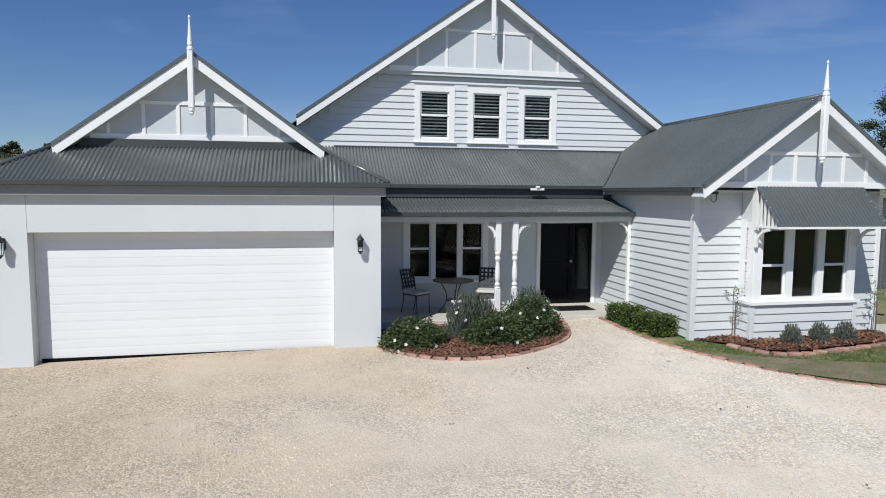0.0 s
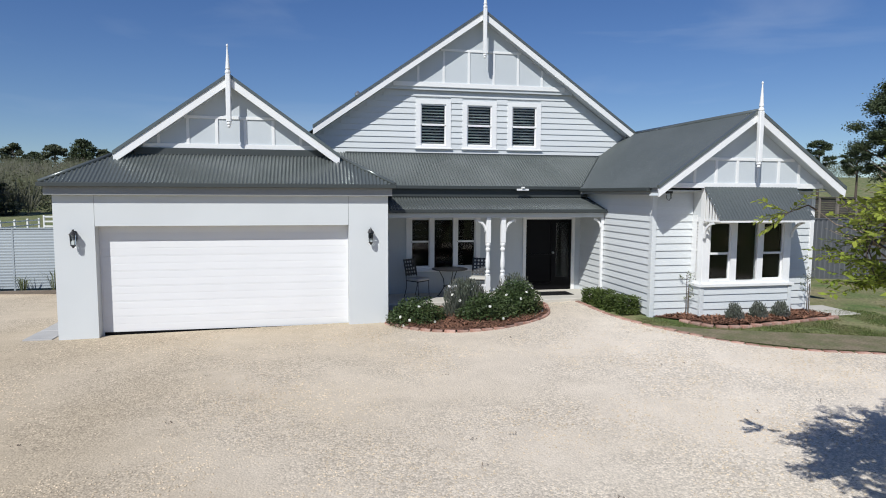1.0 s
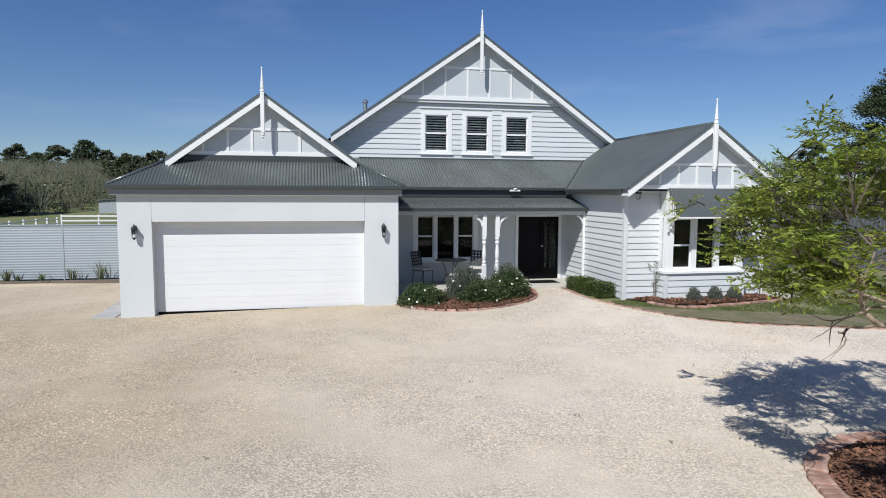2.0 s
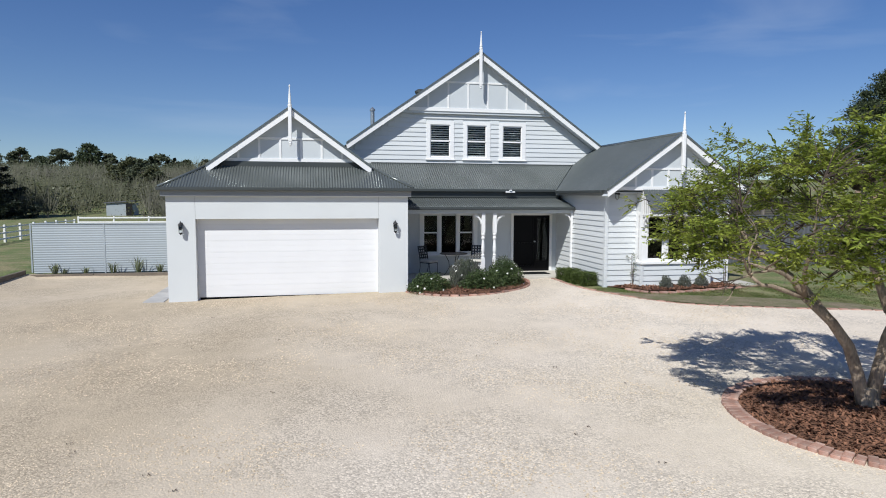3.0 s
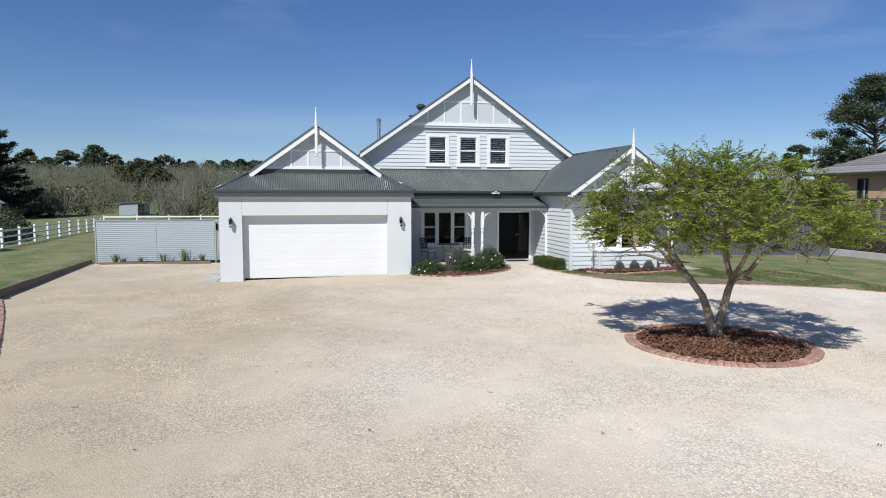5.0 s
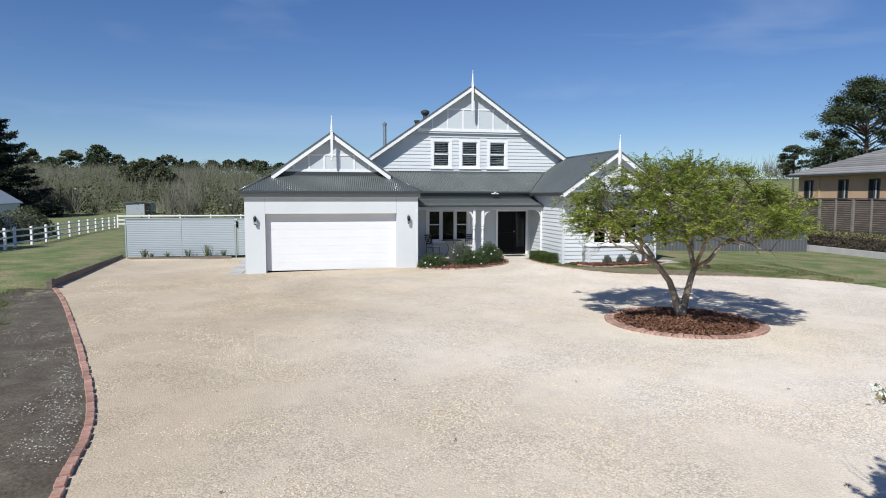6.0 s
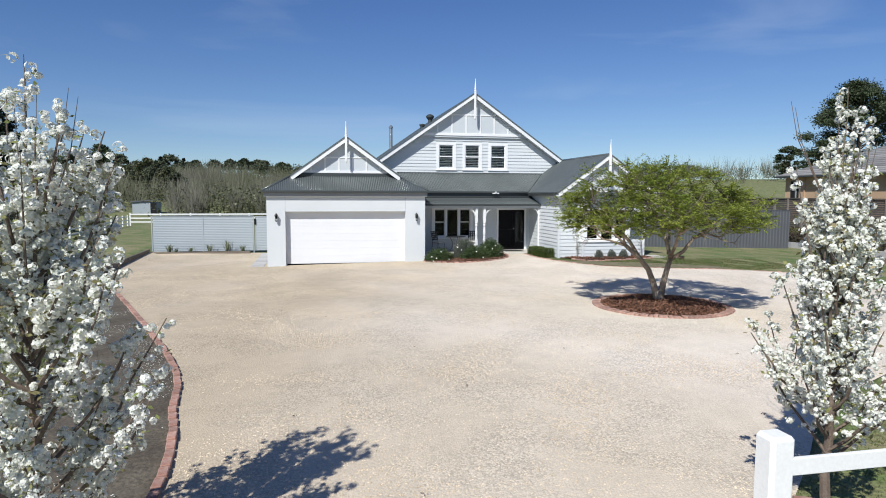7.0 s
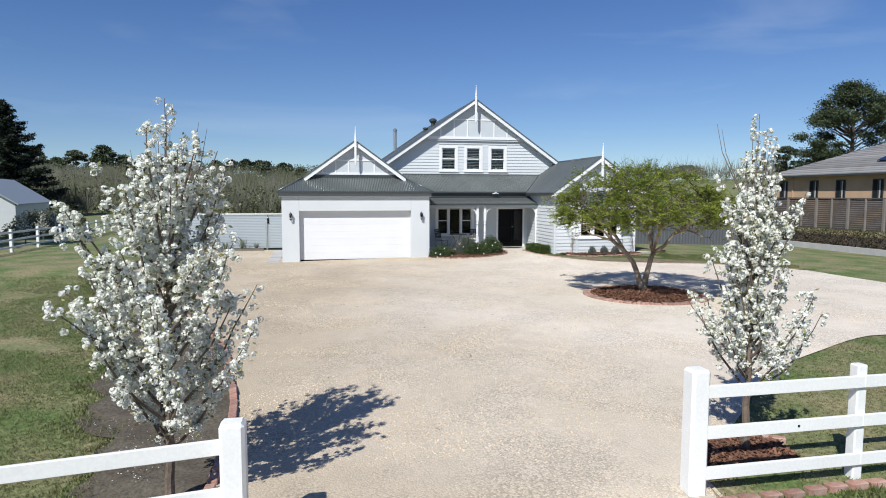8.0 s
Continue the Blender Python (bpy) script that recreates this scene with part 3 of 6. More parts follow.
boards(main_wall, "x", WALL_Y, 4.07, 5.84, main_spans, -1)
for a, b in WIN:
    double_hung(a, b, WALL_Y - 0.01, *WZ, shutters=True)
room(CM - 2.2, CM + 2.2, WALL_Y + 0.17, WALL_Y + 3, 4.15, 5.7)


def triple_window(x0, x1, y, z0, z1, jamb=0.13, mull=0.16, cross=0.52):
    """Two sash lights beside one fixed light in a white frame."""
    w3 = (x1 - x0 - 2 * jamb - 2 * mull) / 3
    e = [x0, x0 + jamb, x0 + jamb + w3, x0 + jamb + w3 + mull, x0 + jamb + 2 * w3 + mull, x0 + jamb + 2 * w3 + 2 * mull, x1 - jamb, x1]
    w = part("window", boxes((e[0], e[1], y - 0.03, y + 0.08, z0, z1), (e[2], e[3], y - 0.03, y + 0.08, z0, z1), (e[4], e[5], y - 0.03, y + 0.08, z0, z1), (e[6], e[7], y - 0.03, y + 0.08, z0, z1),
                             *[(e[i], e[i + 1], y - 0.03, y + 0.08, z1 - 0.09, z1) for i in (1, 3, 5)], *[(e[i], e[i + 1], y - 0.04, y + 0.08, z0, z0 + 0.05) for i in (1, 3, 5)]), M_WHITE, house, "white timber triple window")
    c, d = z0 + 0.05, z1 - 0.09
    for i, split in ((1, True), (3, False), (5, True)):
        a, b = e[i], e[i + 1]
        mid = c + (d - c) * cross
        if split:
            part("sash", boxes((a, a + 0.03, y, y + 0.04, mid, d), (b - 0.03, b, y, y + 0.04, mid, d), (a + 0.03, b - 0.03, y, y + 0.04, d - 0.03, d), (a + 0.03, b - 0.03, y - 0.005, y + 0.04, mid - 0.025, mid + 0.02)), M_WHITE, w)
            part("sash", boxes((a, a + 0.03, y + 0.02, y + 0.06, c, mid - 0.026), (b - 0.03, b, y + 0.02, y + 0.06, c, mid - 0.026), (a + 0.03, b - 0.03, y + 0.02, y + 0.06, c, c + 0.04)), M_WHITE, w)
            part("pane", boxes((a + 0.03, b - 0.03, y + 0.02, y + 0.026, mid + 0.02, d - 0.03)), M_GLASS, w)
            part("pane", boxes((a + 0.03, b - 0.03, y + 0.04, y + 0.046, c + 0.04, mid - 0.025)), M_GLASS, w)
        else:
            part("pane", boxes((a, b, y + 0.03, y + 0.036, c, d)), M_GLASS, w)
    part("sill", boxes((x0 - 0.04, x1 + 0.04, y - 0.09, y, z0 - 0.06, z0), bevel=0.008), M_WHITE, w)


# garage: rendered piers and lintel, side walls, sectional door
GL, GR, G0, G1 = -3.185, 3.415, -2.437, 2.563
wall([(GL, G0 - 0.003, 0, 0.30, -0.3, 2.99)], "garage_pier", M_RENDER, "pale grey rendered pier")
wall([(G1 + 0.003, GR, 0, 0.30, -0.3, 2.99)], "garage_pier", M_RENDER, "pale grey rendered pier")
wall([(G0 + 0.003, G1 - 0.003, 0, 0.30, 2.30, 2.99)], "garage_lintel", M_RENDER, "pale grey rendered beam over the garage door")
wall([(G0 - 0.003, G0 + 0.003, 0.012, 0.24, 2.30, 2.99), (G1 - 0.003, G1 + 0.003, 0.012, 0.24, 2.30, 2.99)], "control_joint", M_GUTTER)
wall([(GL, GL + 0.2, 0.30, 7.5, -0.3, 2.99), (GR - 0.2, GR, 0.30, 7.5, -0.3, 2.99), (GL, GR, 7.5, 7.7, -0.3, 2.99)], "garage_wall", M_RENDER)
gd = part("garage_door", boxes((G0 + 0.0, G0 + 0.03, 0.245, 0.285, 0.03, 2.30), (G1 - 0.03, G1, 0.245, 0.285, 0.03, 2.30), (G0 + 0.03, G1 - 0.03, 0.245, 0.285, 2.297, 2.30)), M_DOORW, house, "white sectional garage door, closed")
ROWS_D = 7
for i in range(ROWS_D):
    z0 = 0.10 + (2.30 - 0.10) * i / ROWS_D
    z1 = 0.10 + (2.30 - 0.10) * (i + 1) / ROWS_D
    bm = boxes((G0 + 0.03, G1 - 0.03, 0.257, 0.295, z0, z1 - 0.0015))
    box(bm, G0 + 0.03, G1 - 0.03, 0.2550, 0.258, z0 + 0.02, z0 + (z1 - z0) * 0.46, bevel=0.002)
    box(bm, G0 + 0.03, G1 - 0.03, 0.2550, 0.258, z0 + (z1 - z0) * 0.54, z1 - 0.02, bevel=0.002)
    part("door_panel", bm, M_DOORW, gd)
part("rubber_seal", boxes((G0 + 0.02, G1 - 0.02, 0.25, 0.295, 0.03, 0.10)), M_BLACK, gd)
wall([(G0, G1, 0.296, 0.45, -0.2, 0.045)], "garage_slab", M_CONC)


# gutters and fascias
def gutter(x0, x1, y0, y1, z, name="gutter"):
    part(name, boxes((x0, x1, y0, y1, z - 0.085, z), bevel=0.008), M_GUTTER, house)


gutter(CX - EX - 0.03, CX + EX + 0.03, EY - 0.08, EY + 0.03, EZ)
gutter(CX - EX - 0.05, CX - EX + 0.05, EY + 0.04, 9, EZ)
gutter(CX + EX - 0.05, CX + EX + 0.05, EY + 0.04, 2.1, EZ)
part("fascia", boxes((CX - EX + 0.05, CX + EX - 0.05, EY + 0.04, EY + 0.07, 2.925, EZ - 0.03), (CX - EX + 0.05, CX - EX + 0.08, EY + 0.07, 8, 2.94, EZ - 0.03), (CX + EX - 0.08, CX + EX - 0.05, EY + 0.07, 2.0, 2.94, EZ - 0.03)), M_FASCIA, house, "grey fascia board")
part("soffit", boxes((CX - EX + 0.09, CX + EX - 0.09, EY + 0.075, -0.002, 2.95, 2.965)), M_SHEET, house)
gutter(CX + EX + 0.06, CW - WX - 0.04, 2.04, 2.15, EZ + 0.01)
part("fascia", boxes((3.45, 9.0, 2.155, 2.19, 2.90, EZ - 0.06)), M_GUTTER, house)
gutter(3.43, 9.09, 1.02, 1.12, 2.605, "verandah_gutter")
gutter(CW - WX - 0.05, CW - WX + 0.05, WY + 0.35, 2.03, WR - WX * WS + 0.01)
part("fascia", boxes((CW - WX + 0.055, CW - WX + 0.08, WY + 0.06, 2.2, 2.98, WR - WX * WS - 0.01)), M_FASCIA, house)
part("soffit", boxes((CW - WX + 0.085, 9.07, WY + 0.06, 2.6, 2.985, 3.0)), M_SHEET, house)
part("flashing", boxes((3.42, 9.07, 2.36, 2.44, 2.93, 2.965)), M_ROOF, house)

# walls behind the verandah, with the window and the door
VY, FLOOR = 2.64, 0.35
VX = (4.20, 6.20, 0.98, 2.33)
DX = (7.40, 8.90, FLOOR, 2.36)
for spec in [(3.415, VX[0] + 0.05, VY, VY + 0.15, 0.2, 3.1), (VX[1] - 0.05, DX[0] + 0.05, VY, VY + 0.15, 0.2, 3.1), (DX[1] - 0.05, 9.2, VY, VY + 0.15, 0.2, 3.1),
           (VX[0] + 0.05, VX[1] - 0.05, VY, VY + 0.15, 0.2, VX[2] + 0.02), (VX[0] + 0.05, VX[1] - 0.05, VY, VY + 0.15, VX[3] - 0.05, 3.1), (DX[0] + 0.05, DX[1] - 0.05, VY, VY + 0.15, DX[3] - 0.05, 3.1)]:
    wall([spec], "verandah_wall", M_SHEET)
triple_window(VX[0], VX[1], VY - 0.005, VX[2], VX[3] + 0.11, mull=0.115)
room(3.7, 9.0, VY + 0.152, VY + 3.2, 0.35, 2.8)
fd = part("front_door", boxes((DX[0], DX[0] + 0.09, VY - 0.03, VY + 0.1, FLOOR, DX[3]), (DX[1] - 0.09, DX[1], VY - 0.03, VY + 0.1, FLOOR, DX[3]), (DX[0] + 0.09, DX[1] - 0.09, VY - 0.03, VY + 0.1, DX[3] - 0.07, DX[3])), M_WHITE, house, "black front door with sidelight in a white frame")
xs = DX[0] + 0.09 + 0.80
part("door_leaf", boxes((DX[0] + 0.09, xs, VY + 0.03, VY + 0.07, FLOOR + 0.01, DX[3] - 0.07)), M_BLACK, fd)
part("screen_frame", boxes((DX[0] + 0.09, DX[0] + 0.15, VY, VY + 0.03, FLOOR + 0.01, DX[3] - 0.07), (xs - 0.06, xs, VY, VY + 0.03, FLOOR + 0.01, DX[3] - 0.07), (DX[0] + 0.15, xs - 0.06, VY, VY + 0.03, FLOOR + 0.01, FLOOR + 0.2), (DX[0] + 0.15, xs - 0.06, VY, VY + 0.03, DX[3] - 0.15, DX[3] - 0.07), (DX[0] + 0.15, xs - 0.06, VY, VY + 0.03, 1.25, 1.33)), M_BLACK, fd)
part("sidelight_frame", boxes((xs + 0.002, xs + 0.07, VY + 0.01, VY + 0.06, FLOOR + 0.01, DX[3] - 0.07), (DX[1] - 0.15, DX[1] - 0.09, VY + 0.01, VY + 0.06, FLOOR + 0.01, DX[3] - 0.07), (xs + 0.07, DX[1] - 0.15, VY + 0.01, VY + 0.06, FLOOR + 0.01, FLOOR + 0.35), (xs + 0.07, DX[1] - 0.15, VY + 0.01, VY + 0.06, DX[3] - 0.16, DX[3] - 0.07)), M_BLACK, fd)
part("pane", boxes((xs + 0.07, DX[1] - 0.15, VY + 0.03, VY + 0.036, FLOOR + 0.35, DX[3] - 0.16)), M_GLASS, fd)
bm = lathe(bmesh.new(), [(0.025, 0), (0.025, 0.01), (0.012, 0.02), (0.012, 0.05), (0.028, 0.055), (0.028, 0.075), (0.01, 0.08)], 10)
bmesh.ops.transform(bm, matrix=Matrix.Translation((xs - 0.035, VY, 1.38)) @ Matrix.Rotation(radians(90), 4, "X"), verts=bm.verts)
part("door_knob", bm, M_FLUE, fd, "small metal door knob", smooth=True)

# verandah: slab, beam, posts with brackets
part("verandah_floor", boxes((3.42, 9.08, 1.13, VY, 0.05, FLOOR), bevel=0.012), M_CONC, house, "pale concrete verandah floor")
part("verandah_beam", boxes((3.42, 9.06, 1.17, 1.26, 2.40, 2.515), bevel=0.006), M_SHEET, house)
part("verandah_ceiling", boxes((3.42, 9.06, 1.27, VY - 0.002, 2.50, 2.515)), M_SHEET, house)


def turned_post(x, y, z0, z1, side):
    """A white turned post with a curved bracket."""
    bm = bmesh.new()
    box(bm, x - 0.058, x + 0.058, y - 0.058, y + 0.058, z0, z0 + 0.62, bevel=0.006)
    box(bm, x - 0.058, x + 0.058, y - 0.058, y + 0.058, z1 - 0.62, z1, bevel=0.006)
    h = z1 - z0 - 1.24
    prof = [(0.050, 0), (0.055, 0.03), (0.035, 0.06), (0.05, 0.10), (0.05, 0.13), (0.033, 0.17), (0.048, 0.28), (0.05, 0.42), (0.038, 0.62), (0.034, 0.72), (0.052, 0.78), (0.052, 0.82), (0.036, 0.86), (0.055, 0.93), (0.055, 0.96), (0.048, 1.0)]
    lathe(bm, [(r * 1.18, f * h) for r, f in prof], 12, (x, y, z0 + 0.62))
    p = part("verandah_post", bm, M_WHITE, house, "turned white timber verandah post")
    bm = bmesh.new()
    arc = [(x + side * (0.05 + 0.26 * (1 - math.cos(a))), z1 - 0.30 + 0.26 * math.sin(a)) for a in np.linspace(0, math.pi / 2, 9)]
    for i in range(len(arc) - 1):
        a, b = arc[i], arc[i + 1]
        w = side * 0.045
        prism(bm, [a, b, (b[0] + w * 0.6, b[1] - 0.04), (a[0] + w, a[1] - 0.05)], (y - 0.022, y + 0.022))
    lathe(bm, [(0.008, 0), (0.02, 0.02), (0.008, 0.045)], 8, (arc[-1][0] + side * 0.0, y, arc[-1][1] - 0.085))
    part("bracket", bm, M_WHITE, p)


turned_post(6.02, 1.22, FLOOR, 2.40, -1)
turned_post(6.40, 1.22, FLOOR, 2.40, 1)
bm = boxes((8.985, 9.055, 1.18, 1.26, FLOOR, 2.40), bevel=0.006)
rp = part("verandah_post", bm, M_WHITE, house, "slim white half post against the wall")
bm = bmesh.new()
for i in range(7):
    a0, a1 = i * math.pi / 14, (i + 1) * math.pi / 14
    prism(bm, [(8.985 - 0.18 * (1 - math.cos(a0)), 2.17 + 0.2 * math.sin(a0)), (8.985 - 0.18 * (1 - math.cos(a1)), 2.17 + 0.2 * math.sin(a1)), (8.985 - 0.18 * (1 - math.cos(a1)) - 0.02, 2.13 + 0.2 * math.sin(a1)), (8.985 - 0.18 * (1 - math.cos(a0)) - 0.03, 2.13 + 0.2 * math.sin(a0))], (1.2, 1.24))
part("bracket", bm, M_WHITE, rp)
bal = part("balustrade", boxes((5.02, 5.97, 1.20, 1.24, 0.70, 0.75), (5.02, 5.97, 1.20, 1.24, 0.42, 0.46), bevel=0.004), M_WHITE, house, "low white picket balustrade")
for i in range(9):
    x = 5.07 + i * 0.105
    part("picket", boxes((x, x + 0.04, 1.205, 1.235, 0.46, 0.70)), M_WHITE, bal)

# wing walls
WXL, WXR, WFY, WTOP = 9.09, 13.10, -1.12, 3.05
side_wall = wall([(WXL, WXL + 0.15, WFY + 0.02, VY + 0.2, 0.0, WTOP + 0.1)], "side_wall")
boards(side_wall, "y", WXL, 0.33, WTOP - 0.05, lambda z, t: [(WFY + 0.08, VY - 0.01)], -1)
front_wall = wall([(WXL + 0.15, 10.2, WFY, WFY + 0.15, 0.0, WTOP + 0.12), (12.05, WXR, WFY, WFY + 0.15, 0.0, WTOP + 0.12), (WXR - 0.15, WXR, WFY + 0.15, 9, 0, WTOP + 0.1)], "front_wall")
boards(front_wall, "x", WFY, 0.33, WTOP - 0.05, lambda z, t: [(WXL + 0.06, 10.03), (12.22, WXR - 0.06)], -1)
part("corner_board", boxes((WXL - 0.042, WXL + 0.06, WFY - 0.045, WFY + 0.08, 0.28, 3.0), bevel=0.004), M_BOARD, house)
part("corner_board", boxes((WXR - 0.06, WXR + 0.042, WFY - 0.045, WFY + 0.08, 0.28, 3.0), bevel=0.004), M_WHITE, house)
part("soffit", boxes((CW - WX + 0.09, CW + WX - 0.09, -1.46, WFY - 0.002, 3.06, 3.08)), M_SHEET, house)

# bay with triple window and side lights
BX0, BX1, BY, SILL = 10.03, 12.22, -1.55, 1.04
bay = wall([(BX0, BX1, BY, BY + 0.1, 0.15, SILL), (BX0, BX0 + 0.1, BY + 0.1, WFY, 0.15, SILL), (BX1 - 0.1, BX1, BY + 0.1, WFY, 0.15, SILL)], "bay_wall")
wall([(BX0 + 0.02, BX1 - 0.02, BY + 0.02, WFY, 2.45, 3.1)], "bay_head")
boards(bay, "x", BY, 0.36, SILL - 0.03, lambda z, t: [(BX0 + 0.05, BX1 - 0.05)], -1)
boards(bay, "y", BX0, 0.36, SILL - 0.03, lambda z, t: [(BY + 0.06, WFY - 0.03)], -1)
for x in (BX0, BX1):
    part("corner_board", boxes((x - 0.042, x + 0.042, BY - 0.042, BY + 0.042, 0.3, SILL - 0.03), bevel=0.004), M_BOARD, house)
triple_window(BX0 + 0.10, BX1 - 0.10, BY + 0.03, SILL + 0.03, 2.48, 0.08, 0.14, 0.47)
part("sill", boxes((BX0 - 0.07, BX1 + 0.07, BY - 0.08, BY + 0.0, SILL - 0.04, SILL + 0.015), (BX0 - 0.07, BX0, BY, WFY, SILL - 0.04, SILL + 0.015), (BX1, BX1 + 0.07, BY, WFY, SILL - 0.04, SILL + 0.015)), M_WHITE, house)
for x in (BX0, BX1 - 0.10):
    part("bay_corner", boxes((x, x + 0.10, BY + 0.0, BY + 0.12, SILL + 0.015, 3.12), bevel=0.004), M_WHITE, house)
for x, s in ((BX0, 1), (BX1, -1)):
    w = part("window", boxes(*[(min(x, x + s * 0.06), max(x, x + s * 0.06), a, b, SILL + 0.015, 2.5) for a, b in ((BY + 0.12, BY + 0.18), (WFY - 0.09, WFY - 0.035))], *[(min(x, x + s * 0.06), max(x, x + s * 0.06), BY + 0.18, WFY - 0.09, a, b) for a, b in ((SILL + 0.015, SILL + 0.08), (2.40, 2.5), (1.76, 1.80))]), M_WHITE, house, "narrow white louvred side panel of the bay")
    for i in range(20):
        z = SILL + 0.10 + i * 0.064
        part("shutter_slat", boxes((min(x + s * 0.02, x + s * 0.05), max(x + s * 0.02, x + s * 0.05), BY + 0.18, WFY - 0.09, z, z + 0.058)), M_BLIND, w)
part("architrave", boxes((BX0 - 0.01, BX0 + 0.0, WFY - 0.2, WFY - 0.03, SILL, 2.55)), M_WHITE, house)
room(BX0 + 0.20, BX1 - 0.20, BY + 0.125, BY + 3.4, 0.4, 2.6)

# window awning
awn = part("awning_frame", boxes((9.98, 12.22, -2.19, -2.16, 2.42, 2.46), (10.0, 10.03, BY - 0.05, BY - 0.01, 2.38, 3.12), (12.17, 12.2, BY - 0.05, BY - 0.01, 2.38, 3.12), (10.0, 10.03, -2.16, BY - 0.05, 2.42, 2.46), (12.17, 12.2, -2.16, BY - 0.05, 2.42, 2.46)), M_WHITE, house, "white timber window awning frame with a steel hood")
corrugated("awning_sheet", (0, -2.20, 2.47), (1, 0, 0), (0, 0.60, 0.685), 9.97, 12.23, zero, lambda s: 0.91, amp=0.006, parent=awn)
for x in (10.015, 12.185):
    for k in range(5):
        y = -2.10 + k * 0.10
        top = 2.47 + (y + 2.20) / 0.60 * 0.685 - 0.02
        part("slat", boxes((x - 0.01, x + 0.01, y - 0.022, y + 0.022, 2.46, top)), M_WHITE, awn)
    bm = bmesh.new()
    for i in range(6):
        a0, a1 = i * math.pi / 12, (i + 1) * math.pi / 12
        r0, r1 = 0.36, 0.31
        q = [(BY - 0.03 - 0.36 + r * math.cos(a), 2.06 + r * math.sin(a)) for r, a in ((r0, a0), (r0, a1), (r1, a1), (r1, a0))]
        prism(bm, q, (x - 0.02, x + 0.02), axis="x")
    part("bracket", bm, M_WHITE, awn)

# flue and vents on the roof
bm = lathe(bmesh.new(), [(0.11, 0), (0.11, 2.0), (0.15, 2.02), (0.15, 2.1), (0.02, 2.22)], 14, (3.96, 16.6, 5.5))
part("flue", bm, M_FLUE, house, "zinc chimney flue with a cap", smooth=False)
bm = lathe(bmesh.new(), [(0.12, 0), (0.12, 0.30), (0.17, 0.34), (0.24, 0.44), (0.24, 0.52), (0.12, 0.60), (0.02, 0.62)], 14, (5.5, 10.2, 7.1))
part("roof_vent", bm, M_GUTTER, house, "round dark roof vent")
bm = lathe(bmesh.new(), [(0.12, 0), (0.12, 0.25), (0.17, 0.28), (0.17, 0.36), (0.02, 0.40)], 14, (5.1, 10.6, 6.8))
part("roof_vent", bm, M_GUTTER, house, "round dark roof vent")
# sensor light on the gutter
sl = part("sensor_light", boxes((7.0, 7.32, 1.97, 2.03, 3.06, 3.11), bevel=0.008), M_WHITE, house, "white sensor floodlight under the roof edge")
part("lamp_head", boxes((7.12, 7.20, 1.93, 2.02, 3.115, 3.16), bevel=0.01), M_WHITE, sl)


# ---- fences, beds and planting ----
def quad_leaf(rng, c, size, up=0.3, slim=0.45):
    """One leaf as a folded diamond at c, facing anyhow."""
    d = Vector((rng.gauss(0, 1), rng.gauss(0, 1), rng.gauss(0, 1) * 0.6)).normalized()
    n = Vector((rng.gauss(0, 1), rng.gauss(0, 1), rng.gauss(0, 1) + up * 3)).normalized()
    s = d.cross(n)
    if s.length < 1e-3:
        s = Vector((1, 0, 0))
    s.normalize()
    a = size * rng.uniform(0.7, 1.3)
    return [c, c + d * a * 0.5 + s * a * slim * 0.5, c + d * a, c + d * a * 0.5 - s * a * slim * 0.5]


class Leaves:
    """Collects many small leaves for one mesh."""
    def __init__(self):
        self.v, self.f = [], []

    def add(self, corners):
        k = len(self.v)
        self.v += [tuple(c) for c in corners]
        self.f.append(tuple(range(k, k + len(corners))))

    def out(self, name, mat, parent, label=""):
        return tagged(sheet(name, self.v, self.f, mat, parent, label))


def grow(rng, bm, tips, start, way, length, radius, level, split, spread, lift, seg=5, wild=0.16, sides=6):
    """A branch that bends as it goes and forks at the end; tips collects points with the way they run."""
    pts, radii = [Vector(start)], [radius]
    d = Vector(way).normalized()
    for i in range(seg):
        d = (d + Vector((rng.gauss(0, wild), rng.gauss(0, wild), rng.gauss(0, wild) + lift * 0.2))).normalized()
        pts.append(pts[-1] + d * length / seg)
        radii.append(radius * (1 - 0.45 * (i + 1) / seg) if level else radius * (1 - 0.85 * (i + 1) / seg))
        if level <= 1:
            tips.append((pts[-1].copy(), d.copy(), level))
    tube(bm, pts, radii, sides if level > 1 else 4)
    if level:
        for k in range(split):
            a = 2 * math.pi * (k + rng.random() * 0.7) / split
            o = d.orthogonal().normalized()
            q = Matrix.Rotation(a, 3, d) @ o
            w = (d + q * spread * rng.uniform(0.7, 1.25)).normalized()
            at = pts[-1] if k < 2 else pts[-2]
            grow(rng, bm, tips, at, w, length * rng.uniform(0.58, 0.8), radii[-1] * 0.8, level - 1, split, spread, lift, seg, wild, sides)


# brick edging: one mesh, laid brick by brick
def brick_mesh(size):
    bm = box(bmesh.new(), -size[0] / 2, size[0] / 2, -size[1] / 2, size[1] / 2, -size[2] / 2, size[2] / 2, bevel=0.008)
    me = bpy.data.meshes.new("brick")
    bm.to_mesh(me)
    bm.free()
    me.materials.append(M_BRICK)
    return me


LONG, SOLDIER = brick_mesh((0.225, 0.11, 0.10)), brick_mesh((0.105, 0.225, 0.09))


